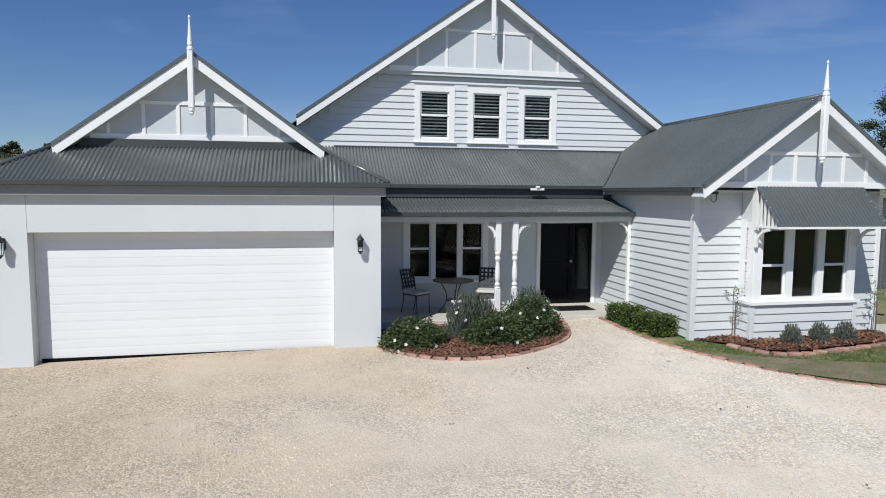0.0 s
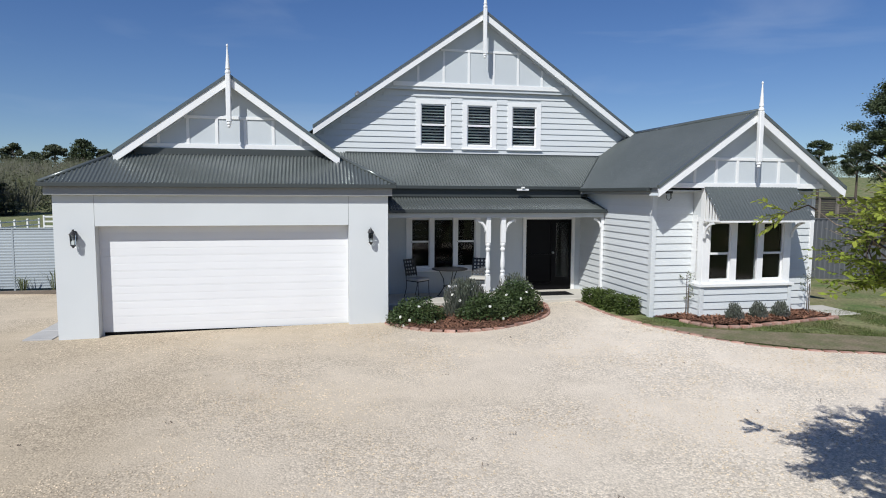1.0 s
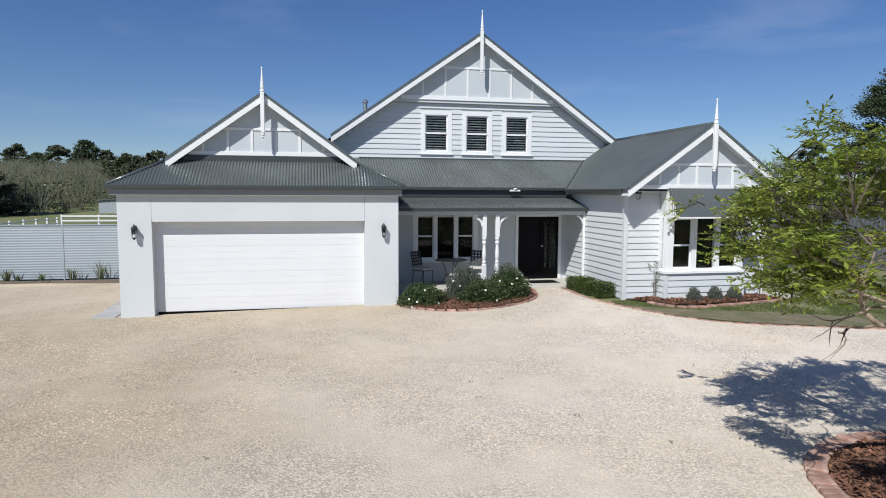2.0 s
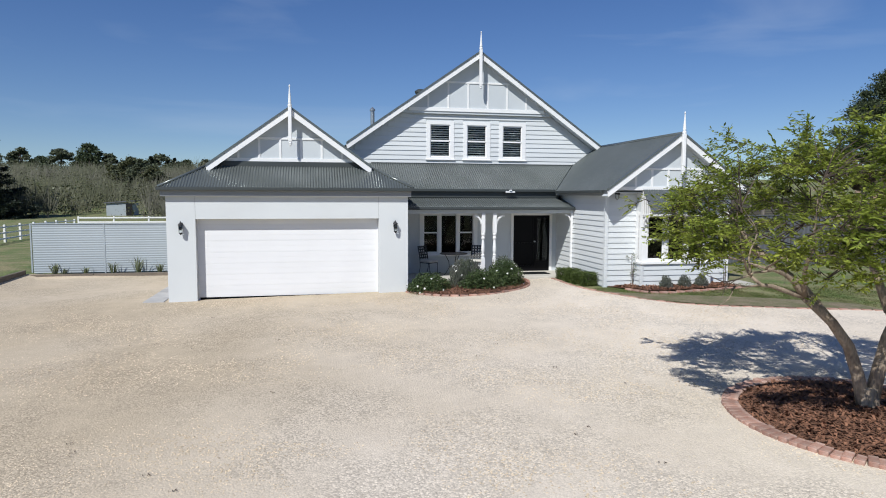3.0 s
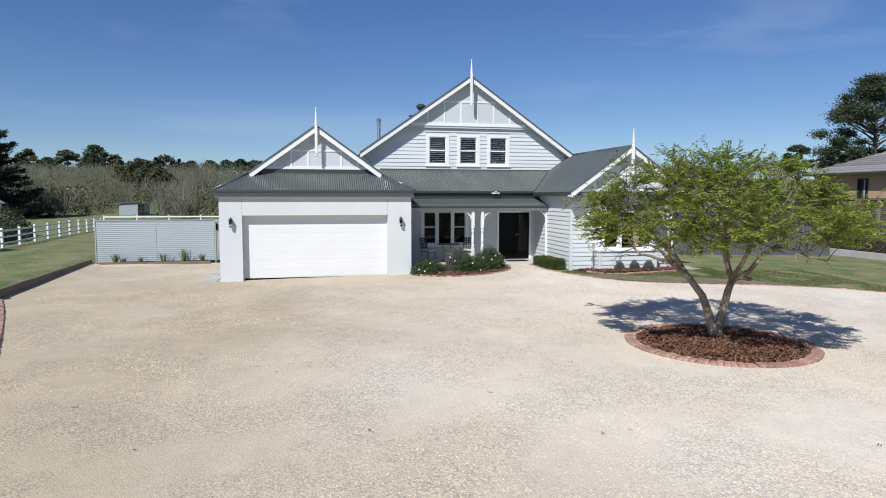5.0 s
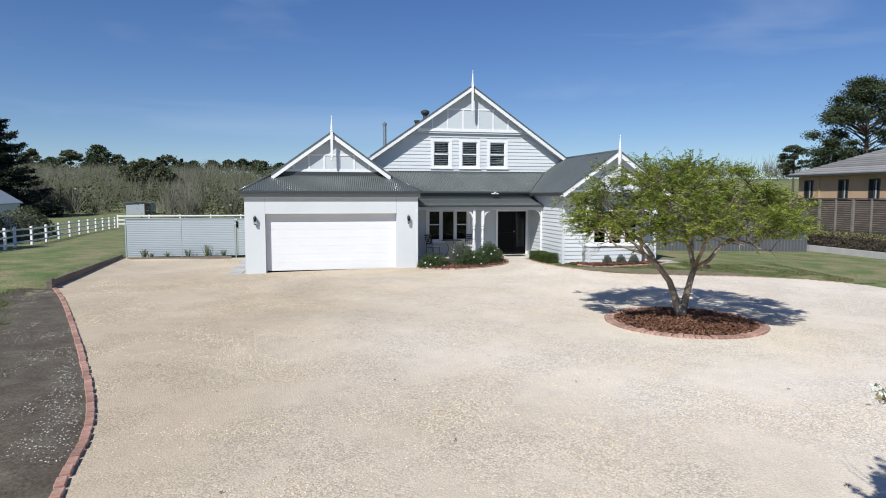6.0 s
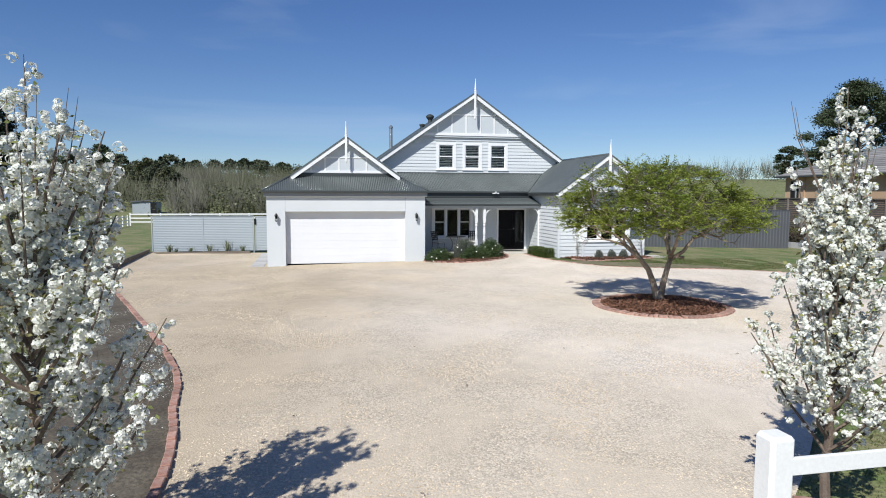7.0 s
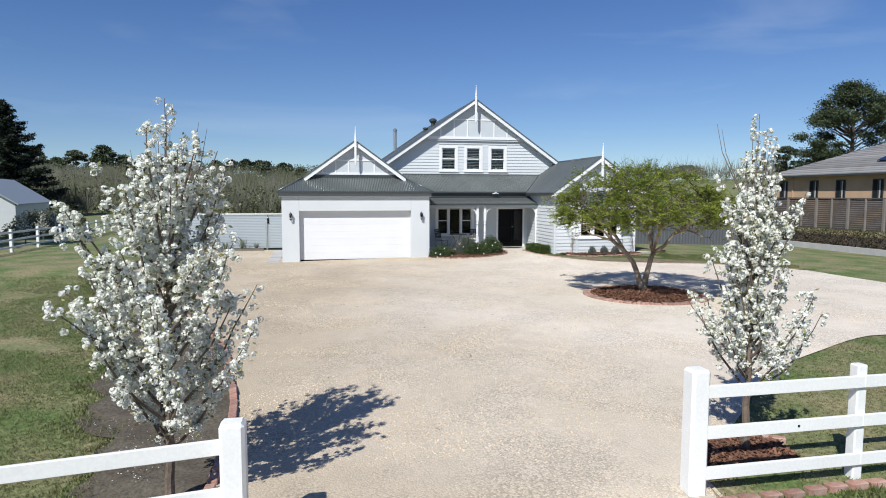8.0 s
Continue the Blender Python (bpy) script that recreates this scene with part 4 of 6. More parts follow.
def edging(line, label, me, lift=0.02, closed=False, name="brick_edging"):
    root = thing(name, label, "edging", (line[0][0], line[0][1], ground_z(*line[0])), kind="structure")
    inv = root.matrix_world.inverted()
    pairs = list(zip(line, line[1:] + line[:1])) if closed else list(zip(line, line[1:]))
    for (x0, y0), (x1, y1) in pairs:
        if math.hypot(x1 - x0, y1 - y0) < 0.06:
            continue
        x, y = (x0 + x1) / 2, (y0 + y1) / 2
        ob = new("brick", me)
        ob.parent = root
        a = math.degrees(math.atan2(y1 - y0, x1 - x0))
        ob.matrix_basis = inv @ pose(x + rnd.gauss(0, 0.005), y + rnd.gauss(0, 0.005), ground_z(x, y) + lift + rnd.gauss(0, 0.006), rnd.gauss(0, 2), rnd.gauss(0, 1.5), a + rnd.gauss(0, 1.5))


edging(KERB_WEST, "curved red brick edging along the gravel", LONG)
edging(KERB_BED, "curved red brick edging round the porch bed", LONG)
edging(KERB_EAST[:52], "curved red brick edging along the front lawn", LONG, -0.012)
ISL, ISR = (7.97, -11.33), 1.72
ring = [(ISL[0] + ISR * math.cos(a), ISL[1] + ISR * math.sin(a)) for a in np.linspace(0, 2 * math.pi, 98)[:-1]]
edging(ring, "ring of red bricks round the island tree", SOLDIER, 0.02, True)
edging(bend([(9.5, -1.62), (9.75, -2.2), (10.3, -2.42), (11.2, -2.3), (12.3, -2.15), (13.05, -2.0)], 0.235), "low red brick edging of the bay window bed", LONG, 0.004)
edging(bend([(2.35, -22.86), (3.4, -22.84), (4.6, -22.82)], 0.235), "red brick edging under the paddock fence", LONG, -0.005)
edging(bend([(2.95, -21.44), (3.4, -21.36), (4.05, -21.75)], 0.235), "red brick edging behind the gate tree", LONG, 0.03)
edging(bend([(-3.9, -22.55), (-3.4, -22.45), (-2.98, -22.4)], 0.235), "red brick edging behind the gate post", LONG, 0.03)


# beds
def bed(name, line, lift, mat, label, bumpy=0.03):
    cx, cy = sum(p[0] for p in line) / len(line), sum(p[1] for p in line) / len(line)
    r = max(math.hypot(p[0] - cx, p[1] - cy) for p in line)
    ob = patch(name, line, 0.14, lambda x, y: ground_z(x, y) + 0.03 + lift * max(0.0, 1 - (math.hypot(x - cx, y - cy) / r) ** 2) + bumpy * noise.noise((x * 3, y * 3, 1)), mat)
    return tagged(ob, label, "garden bed", kind="structure")


def chip():
    l, w, a, b = rnd.uniform(0.02, 0.055), rnd.uniform(0.008, 0.018), rnd.uniform(0, 6.3), rnd.gauss(0, 0.4)
    c, s = math.cos(a), math.sin(a)
    return [(c * l - s * w, s * l + c * w, b * l), (c * l + s * w, s * l - c * w, b * l + 0.004), (-c * l + s * w, -s * l - c * w, -b * l), (-c * l - s * w, -s * l + c * w, -b * l + 0.004)], [(0, 1, 2, 3)]


island_line = [(ISL[0] + 1.62 * math.cos(a), ISL[1] + 1.62 * math.sin(a)) for a in np.linspace(0, 2 * math.pi, 48)[:-1]]
bed("mulch_bed", island_line, 0.18, M_MULCH, "round island bed of red-brown bark mulch")
porch_line = KERB_BED[:-1] + [(7.2, 1.11), (3.43, 1.11), (3.43, 0.0)]
bed("mulch_bed", porch_line, 0.06, M_MULCH, "porch bed of red-brown bark mulch")
bay_line = [(9.1, -1.06), (9.55, -1.65), (9.8, -2.14), (10.3, -2.36), (11.2, -2.24), (12.3, -2.09), (13.1, -1.9), (13.1, -1.06)]
bed("mulch_bed", bay_line, 0.05, M_MULCH, "narrow bed of bark mulch under the bay window")
gate_line = [(2.5, -22.5), (3.9, -22.42), (3.95, -21.8), (3.4, -21.45), (2.8, -21.7)]
bed("mulch_bed", gate_line, 0.03, M_MULCH, "small bark mulch bed behind the gate")
ragged = []
for x, y in bend([(-9.4, -3.6), (-8.9, -6.0), (-7.2, -10.3), (-6.0, -13.5), (-5.3, -17.0), (-4.5, -20.0), (-3.9, -22.6)], 0.12):
    ragged.append((x - 0.1 + 0.55 * noise.noise((y * 0.8, 2, 4)) + 0.28 * noise.noise((y * 3.1, 5, 1)), y))
west_line = KERB_WEST[:] + ragged
bed("soil_bed", west_line, 0.0, M_SOIL, "long strip of bare dark garden soil", 0.04)
bed("soil_bed", [(8.6, -1.9), (9.35, -3.2), (10.5, -4.05), (12.4, -4.7), (14.5, -5.3), (14.5, -4.6), (12.6, -3.6), (11.0, -3.0), (9.6, -2.5)], 0.0, M_VERGE, "worn thin turf between lawn and edging", 0.01)


def chips_in(line, n, lift, name, label, r):
    cx, cy = sum(p[0] for p in line) / len(line), sum(p[1] for p in line) / len(line)
    xs, ys = [p[0] for p in line], [p[1] for p in line]
    big = max(math.hypot(p[0] - cx, p[1] - cy) for p in line)

    def place():
        for _ in range(30):
            x, y = rnd.uniform(min(xs), max(xs)), rnd.uniform(min(ys), max(ys))
            if inside(x, y, line):
                return x, y, ground_z(x, y) + 0.045 + lift * max(0.0, 1 - (math.hypot(x - cx, y - cy) / big) ** 2) + 0.03 * noise.noise((x * 3, y * 3, 1))
        return None
    scatter(name, n, place, chip, M_CHIP, label, "mulch")


chips_in(island_line, 9000, 0.18, "bark_chips", "loose red-brown bark chips on the island bed", 1.7)
chips_in(porch_line, 3000, 0.06, "bark_chips", "loose red-brown bark chips in the porch bed", 2)
chips_in(bay_line, 2500, 0.05, "bark_chips", "loose red-brown bark chips below the bay window", 2)
chips_in(gate_line, 1200, 0.03, "bark_chips", "loose bark chips behind the gate", 1)


# grass blades where the camera passes near
def blade():
    v, f = [], []
    for k in range(3):
        a, h, lean = rnd.uniform(0, 6.3), rnd.uniform(0.015, 0.038), rnd.uniform(0.4, 1.2)
        x, y = rnd.uniform(-0.03, 0.03), rnd.uniform(-0.03, 0.03)
        c, s = math.cos(a), math.sin(a)
        i = len(v)
        v += [(x - s * 0.005, y + c * 0.005, 0), (x + s * 0.005, y - c * 0.005, 0), (x + c * h * lean, y + s * h * lean, h)]
        f.append((i, i + 1, i + 2))
    return v, f


def lawn_spot(x0, x1, y0, y1, keep):
    def place():
        for _ in range(30):
            x, y = rnd.uniform(x0, x1), rnd.uniform(y0, y1)
            if keep(x, y) and not inside(x, y, drive_line):
                return x, y, ground_z(x, y)
        return None
    return place


def no_bed(x, y):
    if rnd.random() < smoothstep(-6.5, -15, x):
        return False
    if not inside(x, y, west_line):
        return noise.noise((x * 0.7, y * 0.7, 3)) + 0.35 * rnd.random() > -0.06
    d = min(math.hypot(x - a, y - b) for a, b in KERB_WEST[::2])
    return noise.noise((x * 0.9, y * 0.9, 7)) + 0.25 * rnd.random() > 0.46 - 0.55 * min(1.0, d / 1.7)


scatter("grass_blades", 70000, lawn_spot(-15, -2.9, -24.5, -4, no_bed), blade, M_BLADE, "short green grass by the garden strip", "grass")
scatter("grass_blades", 16000, lawn_spot(2.5, 11.5, -24.5, -17.2, lambda x, y: not inside(x, y, gate_line)), blade, M_BLADE, "short green grass inside the fence", "grass")
def tall_blade():
    v, f = blade()
    return [(a * 1.9, b * 1.9, c * 1.9) for a, b, c in v], f


def along_edge():
    x, y = rnd.choice(ragged)
    x, y = x + rnd.gauss(-0.03, 0.16), y + rnd.uniform(-0.1, 0.1)
    return x, y, ground_z(x, y) + 0.01


scatter("grass_tufts", 2600, along_edge, tall_blade, M_BLADE, "ragged grass tufts along the bare soil", "grass")
scatter("grass_tufts", 5200, lawn_spot(2.9, 9.0, -24.0, -22.86, lambda x, y: noise.noise((x * 1.3, y * 1.3, 5)) > -0.2), tall_blade, M_BLADE, "ragged longer grass in front of the fence", "grass")
scatter("grass_blades", 14000, lawn_spot(8.6, 18, -7.0, -2.0, lambda x, y: not inside(x, y, bay_line) and noise.noise((x * 0.8, y * 0.8, 2)) > -0.15), blade, M_BLADE, "thin patchy grass of the front lawn", "grass")
scatter("grass_blades", 12000, lawn_spot(8.6, 14.5, -5.2, -1.2, lambda x, y: not inside(x, y, bay_line) and noise.noise((x * 1.4, y * 1.4, 8)) + 0.3 * rnd.random() > 0.0), blade, M_BLADE, "uneven grass between the beds", "grass")


def petal_bit():
    r, a = rnd.uniform(0.006, 0.013), rnd.uniform(0, 6.3)
    return [(r * math.cos(a + k * 1.5708), r * math.sin(a + k * 1.5708), 0.004 * (k % 2)) for k in range(4)], [(0, 1, 2, 3)]


def on_soil():
    for _ in range(40):
        k = rnd.randrange(4, len(KERB_WEST) - 1)
        x, y = KERB_WEST[k]
        x -= 0.1 + abs(rnd.gauss(0, 0.7))
        if inside(x, y, west_line) and noise.noise((x * 1.1, y * 0.7, 4)) > 0.0:
            return x, y + rnd.uniform(-0.2, 0.2), ground_z(x, y) + 0.075
    return None


def litter_bit():
    v, f = [], []
    for k in range(5):
        r, a, x, y = rnd.uniform(0.008, 0.02), rnd.uniform(0, 6.3), rnd.gauss(0, 0.025), rnd.gauss(0, 0.025)
        i = len(v)
        v += [(x + r * math.cos(a + j * 1.5708) * (1 if j % 2 else 0.5), y + r * math.sin(a + j * 1.5708) * (1 if j % 2 else 0.5), 0.012 * (j % 2)) for j in range(4)]
        f.append((i, i + 1, i + 2, i + 3))
    return v, f


def on_gravel():
    for _ in range(30):
        x, y = rnd.uniform(-6, 9), rnd.uniform(-22, -2)
        if inside(x, y, drive_line):
            return x, y, ground_z(x, y) + 0.03
    return None


scatter("leaf_litter", 45, on_gravel, litter_bit, M_TWIG, "dark dry leaf scraps on the gravel", "leaf litter")
scatter("fallen_petals", 1600, on_soil, petal_bit, M_PETAL, "fallen white petals on the bare soil", "petals")


# white post and rail fences
def rail_fence(points, label, height, rails, post=0.13, rail_h=0.14, gate_first=False, level=None):
    x0, y0 = points[0]
    root = thing("paddock_fence", label, "fence", (x0, y0, ground_z(x0, y0)))
    inv = root.matrix_world.inverted()
    for i, (x, y) in enumerate(points):
        z = ground_z(x, y) if level is None else level
        w = 0.215 if gate_first and i == 0 else post
        top = z + height + (0.06 if gate_first and i == 0 else 0.0)
        bm = box(bmesh.new(), x - w / 2, x + w / 2, y - w / 2, y + w / 2, z - 0.55, top, bevel=0.03 if gate_first and i == 0 else 0.014)
        bmesh.ops.transform(bm, matrix=inv, verts=bm.verts)
        part("post", bm, M_FENCEW, root)
    for (xa, ya), (xb, yb) in zip(points, points[1:]):
        for r in rails:
            a, b = [Vector((x, y, (ground_z(x, y) if level is None else level) + r)) for x, y in ((xa, ya), (xb, yb))]
            d = b - a
            m = inv @ Matrix.Translation((a + b) / 2) @ Matrix.Rotation(math.atan2(d.y, d.x), 4, "Z") @ Matrix.Rotation(-math.asin(d.z / d.length), 4, "Y")
            bm = box(bmesh.new(), -d.length / 2, d.length / 2, -post / 2 - 0.035, -post / 2 + 0.003, -rail_h / 2, rail_h / 2, m=m, bevel=0.006)
            part("rail", bm, M_FENCEW, root)
    return root


gate_fence = rail_fence([(2.20, -22.66), (4.25, -22.66), (6.3, -22.66), (8.4, -22.66), (10.4, -22.66)], "white timber post and rail fence beside the gateway", 1.30, (1.12, 0.67, 0.22), gate_first=True, level=-0.17)
# no hole is cut: a flat black disc carries its shade as colour
bm = lathe(bmesh.new(), [(0.004, 0.0), (0.015, 0.001), (0.015, 0.004), (0.004, 0.005)], 10)
bmesh.ops.transform(bm, matrix=Matrix.Translation((1.21, -0.0995, 0.50 - gate_fence.location.z)) @ Matrix.Rotation(radians(90), 4, "X"), verts=bm.verts)
part("bolt_hole_disc", bm, M_DARK, gate_fence, "black disc painting the shaded bolt hole in the rail")
rail_fence([(-2.52, -23.02), (-4.7, -23.35), (-6.8, -23.68), (-9.0, -24.02)], "white timber post and rail fence beside the gateway", 1.19, (1.00, 0.56, 0.14), gate_first=True, level=-0.17)
rail_fence([(-16.0, 2 + i * 3.0) for i in range(4)] + [(-16.6 - 0.35 * i, 13.5 + 3.0 * i) for i in range(11)], "long white paddock fence beside the lawn", 1.1, (0.95, 0.6, 0.25), rail_h=0.095)
rail_fence([(-20.1 + 3.0 * i, 44.5 - 0.1 * i) for i in range(11)], "white paddock fence behind the yard", 1.32, (1.2, 0.8, 0.4))


# grey steel fence, gate, sleepers and strap-leaved plants west of the garage
FY, FZ0, FZ1 = 6.85, 0.12, 1.88
sf = thing("steel_fence", "pale grey ribbed steel fence with capped posts", "fence", (-9.2, FY, 0.0), kind="structure")


def ribbed_panel(x0, x1, parent, name="panel"):
    n = int((FZ1 - FZ0) / 0.06 * 4)
    verts, faces = [], []
    for i in range(n + 1):
        z = FZ0 + (FZ1 - FZ0) * i / n
        d = 0.0045 * math.cos(2 * math.pi * z / 0.085)
        verts += [(x0 + 9.2, d, z), (x1 + 9.2, d, z)]
    faces = [(2 * i, 2 * i + 1, 2 * i + 3, 2 * i + 2) for i in range(n)]
    return sheet(name, verts, faces, M_STEELF, parent, smooth=True)


for a, b in ((-9.15, -6.80), (-6.76, -4.36)):
    ribbed_panel(a, b, sf)
for x in (-9.2, -6.78, -4.32):
    part("post", boxes((x + 9.2 - 0.025, x + 9.2 + 0.025, -0.014, 0.03, 0, FZ1 + 0.03), bevel=0.004), M_STEELF, sf)
part("cap_rail", boxes((0, 4.86, -0.028, 0.028, FZ1, FZ1 + 0.035), bevel=0.004), M_STEELF, sf)
sg = thing("side_gate", "pale grey steel side gate with a dark latch, closed", "gate", (-4.25, FY, 0.0))
ribbed_panel(-9.2 + 0.03, -9.2 + 0.99, sg)
part("gate_frame", boxes((0, 0.03, -0.02, 0.02, 0.1, FZ1), (0.99, 1.02, -0.02, 0.02, 0.1, FZ1), (0.03, 0.99, -0.02, 0.02, FZ1 - 0.03, FZ1)), M_STEELF, sg)
part("latch", boxes((-0.03, 0.05, -0.05, -0.021, 1.45, 1.75), bevel=0.005), M_BLACK, sg)


def sleeper_run(points, h, label, mat=M_TIMBER):
    x0, y0 = points[0]
    root = thing("sleeper_wall", label, "retaining wall", (x0, y0, ground_z(x0, y0)), kind="structure")
    inv = root.matrix_world.inverted()
    for (xa, ya), (xb, yb) in zip(points, points[1:]):
        d = math.hypot(xb - xa, yb - ya)
        m = inv @ Matrix.Translation(((xa + xb) / 2, (ya + yb) / 2, 0)) @ Matrix.Rotation(math.atan2(yb - ya, xb - xa), 4, "Z")
        part("sleeper", box(bmesh.new(), -d / 2 + 0.005, d / 2 - 0.005, -0.05, 0.05, -0.1, h, m=m, bevel=0.008), mat, root)


sleeper_run([(-9.22, 6.25), (-9.15, 4.0), (-9.08, 1.8), (-9.0, -0.4), (-8.9, -2.55)], 0.30, "low weathered timber sleeper wall beside the lawn")
sleeper_run([(-9.15, 6.28), (-7.0, 6.28), (-4.45, 6.28)], 0.14, "low timber sleeper edge below the steel fence")
part("sleeper_post", boxes((-8.98, -8.80, -2.78, -2.58, -0.1, 0.36), bevel=0.01), M_TIMBER, None)
tagged(bpy.data.objects["sleeper_post"], "short weathered timber post ending the sleeper wall", "post")
bed("soil_bed", [(-9.1, 6.34), (-4.5, 6.34), (-4.5, 6.8), (-9.1, 6.8)], 0.0, M_SOIL, "strip of soil below the steel fence", 0.01)


def strap_plant(seed, size):
    rng = random.Random(seed)
    lv = Leaves()
    for k in range(34):
        a, lean, h = rng.uniform(0, 6.3), rng.uniform(0.15, 0.8), size * rng.uniform(0.6, 1.1)
        c, s = math.cos(a), math.sin(a)
        w = 0.012
        p = [Vector((c * 0.04, s * 0.04, 0)), Vector((c * lean * h * 0.45, s * lean * h * 0.45, h * 0.65)), Vector((c * lean * h, s * lean * h, h * (1.0 - 0.35 * lean)))]
        side = Vector((-s, c, 0)) * w
        lv.add([p[0] - side, p[0] + side, p[1] + side, p[1] - side])
        lv.add([p[1] - side, p[1] + side, p[2]])
    return lv


for i, (x, sz) in enumerate(((-8.35, 0.6), (-7.35, 0.42), (-6.45, 0.6), (-5.6, 0.78), (-4.85, 0.55), (-8.05, 0.35))):
    root = thing("strap_plant", "tuft of grey-green strap leaves below the steel fence", "plant", (x, 6.55, 0.02), group="strap plants along the fence")
    strap_plant(i, sz).out("leaves", M_STRAP, root)

# stepping slabs beside the garage
pav = thing("paver_path", "path of grey stone pavers beside the garage", "path", (-4.0, 3.2, 0.0), kind="structure")
for i in range(7):
    for j in (1,):
        y = 0.45 + i * 0.86
        part("paver", boxes((-0.42 + j * 0.56, 0.12 + j * 0.56, y - 3.2 - 0.40, y - 3.2 + 0.40, 0.0, 0.045 + 0.004 * ((i + j) % 2)), bevel=0.008), M_PAVER, pav)

# dark steel fence, lawn edge and neighbour east of the house
ef = thing("boundary_fence", "dark grey ribbed steel boundary fence", "fence", (13.2, 4.3, 0.2), kind="structure")
for k in range(5):
    x0 = k * 2.4
    verts, faces = [], []
    for i in range(97):
        x = x0 + 0.03 + 2.34 * i / 96
        d = 0.009 if (i // 4) % 2 else -0.009
        verts += [(x, d, -0.3), (x, d, 1.98)]
    faces = [(2 * i, 2 * i + 2, 2 * i + 3, 2 * i + 1) for i in range(96)]
    sheet("panel", verts, faces, M_GREYF, ef)
    part("post", boxes((x0 - 0.03, x0 + 0.03, -0.03, 0.03, -0.3, 2.02)), M_GREYF, ef)
part("cap_rail", boxes((0, 12, -0.025, 0.025, 1.98, 2.02)), M_GREYF, ef)
part("side_path", boxes((13.15, 14.0, -1.75, -0.6, 0.1, 0.31), bevel=0.01), M_CONC, None)
tagged(bpy.data.objects["side_path"], "pale concrete side path beyond the bay window", "path", kind="structure")

sleeper_run([(26.0, 9.0), (26.0, 5.0), (26.0, 1.0), (26.0, -3.0), (26.0, -7.0), (26.0, -11.0), (26.0, -15.0)], 0.32, "long grey sleeper edge below the neighbour's hedge", M_PAVER)
nf = thing("slat_fence", "tall dark brown timber slat fence with pale posts", "fence", (28.5, 20.4, 1.0), kind="structure")
POST = material("grey_brown_post", (0.22, 0.195, 0.17), 0.85, 0.2, 3, 30, 0.3)
for k in range(29):
    y = -0.25 - 1.18 * k
    w = 0.075 if k % 2 else 0.04
    part("post", boxes((-0.10, 0.0, y - w, y + w, -1.0, 1.84), bevel=0.006), POST, nf)
    if k < 28:
        for j in range(15):
            z = 0.02 + j * 0.12
            part("slat", boxes((0.0, 0.02, y - 1.16, y - 0.02, z, z + 0.108)), M_PALING, nf)
part("cap_rail", boxes((-0.06, 0.06, -33.5, 0.05, 1.82, 1.88)), M_PALING, nf)
part("steel_base", boxes((0.03, 0.06, -33.5, 0.0, -0.95, 0.0)), M_STEELF, nf, "pale ribbed steel under the slats")


def clumps(rng, n, bound, size, slim=0.5, up=0.3):
    lv = Leaves()
    for _ in range(n):
        lv.add(quad_leaf(rng, bound(), size, up, slim))
    return lv


def long_hedge():
    rng = random.Random(8)
    root = thing("long_hedge", "long clipped brown-green hedge on the raised bank", "hedge", (26.9, -3.0, 0.2))

    def spot():
        y = rng.uniform(-12, 12)
        if abs(y + 2.5) < 0.35:
            y += 1.0
        bump = 0.12 * noise.noise((y * 1.2, 3, 0))
        return Vector((rng.uniform(-0.55, 0.55), y, rng.uniform(0, 0.95 + bump)))
    clumps(rng, 22000, spot, 0.09, 0.6).out("leaves", M_BANK, root)
    bm = boxes((-0.28, 0.28, -11.9, 11.9, -0.1, 0.6))
    part("core", bm, M_TWIG, root)


long_hedge()

nb = thing("neighbour_house", "tan brick neighbouring house with a grey tiled hip roof", "house", (35.0, 6.0, 1.0))
NY0, NY1, NX1 = -13.0, 10.45, 12.0
nbw = part("wall", boxes((0, 0.2, NY0, NY1, -0.6, 3.47), (0.2, NX1, NY1 - 0.2, NY1, -0.6, 3.47), (NX1 - 0.2, NX1, NY0, NY1 - 0.2, -0.6, 3.47), (0.2, NX1 - 0.2, NY0, NY0 + 0.2, -0.6, 3.47)), M_TAN, nb)
for y in (9.45, 6.36, 3.9, 0.85, -2.2, -5.3):
    w = part("window", boxes((-0.04, 0.0, y - 0.42, y - 0.36, 1.75, 3.12), (-0.04, 0.0, y + 0.36, y + 0.42, 1.75, 3.12), (-0.04, 0.0, y - 0.36, y + 0.36, 3.06, 3.12), (-0.04, 0.0, y - 0.36, y + 0.36, 1.75, 1.81), (-0.04, 0.0, y - 0.03, y + 0.03, 1.81, 3.06)), M_GUTTER, nb)
    # opaque near-black pane: the room's shade is painted instead of glazed
    part("pane", boxes((-0.02, -0.01, y - 0.36, y + 0.36, 1.81, 3.06)), M_DARK, w)
    part("curtain", boxes((-0.03, -0.021, y - 0.20, y - 0.09, 1.81, 3.04)), M_PAVER, w, "pale curtain edge")
part("downpipe", boxes((-0.07, -0.005, 8.42, 8.50, -0.5, 3.4)), M_TAN, nb)
ES, OV, EH = 0.42, 0.55, 3.52
xr = (NX1 + 2 * OV) / 2
lo, hi, zr = NY0 - OV, NY1 + OV, EH + xr * ES
roof_c = [(-OV, lo, EH), (NX1 + OV, lo, EH), (NX1 + OV, hi, EH), (-OV, hi, EH), (NX1 / 2, lo + xr, zr), (NX1 / 2, hi - xr, zr)]
tiles = sheet("roof", roof_c, [(0, 3, 5, 4), (3, 2, 5), (2, 1, 4, 5), (1, 0, 4)], M_TILE, nb)
COURSES = 18
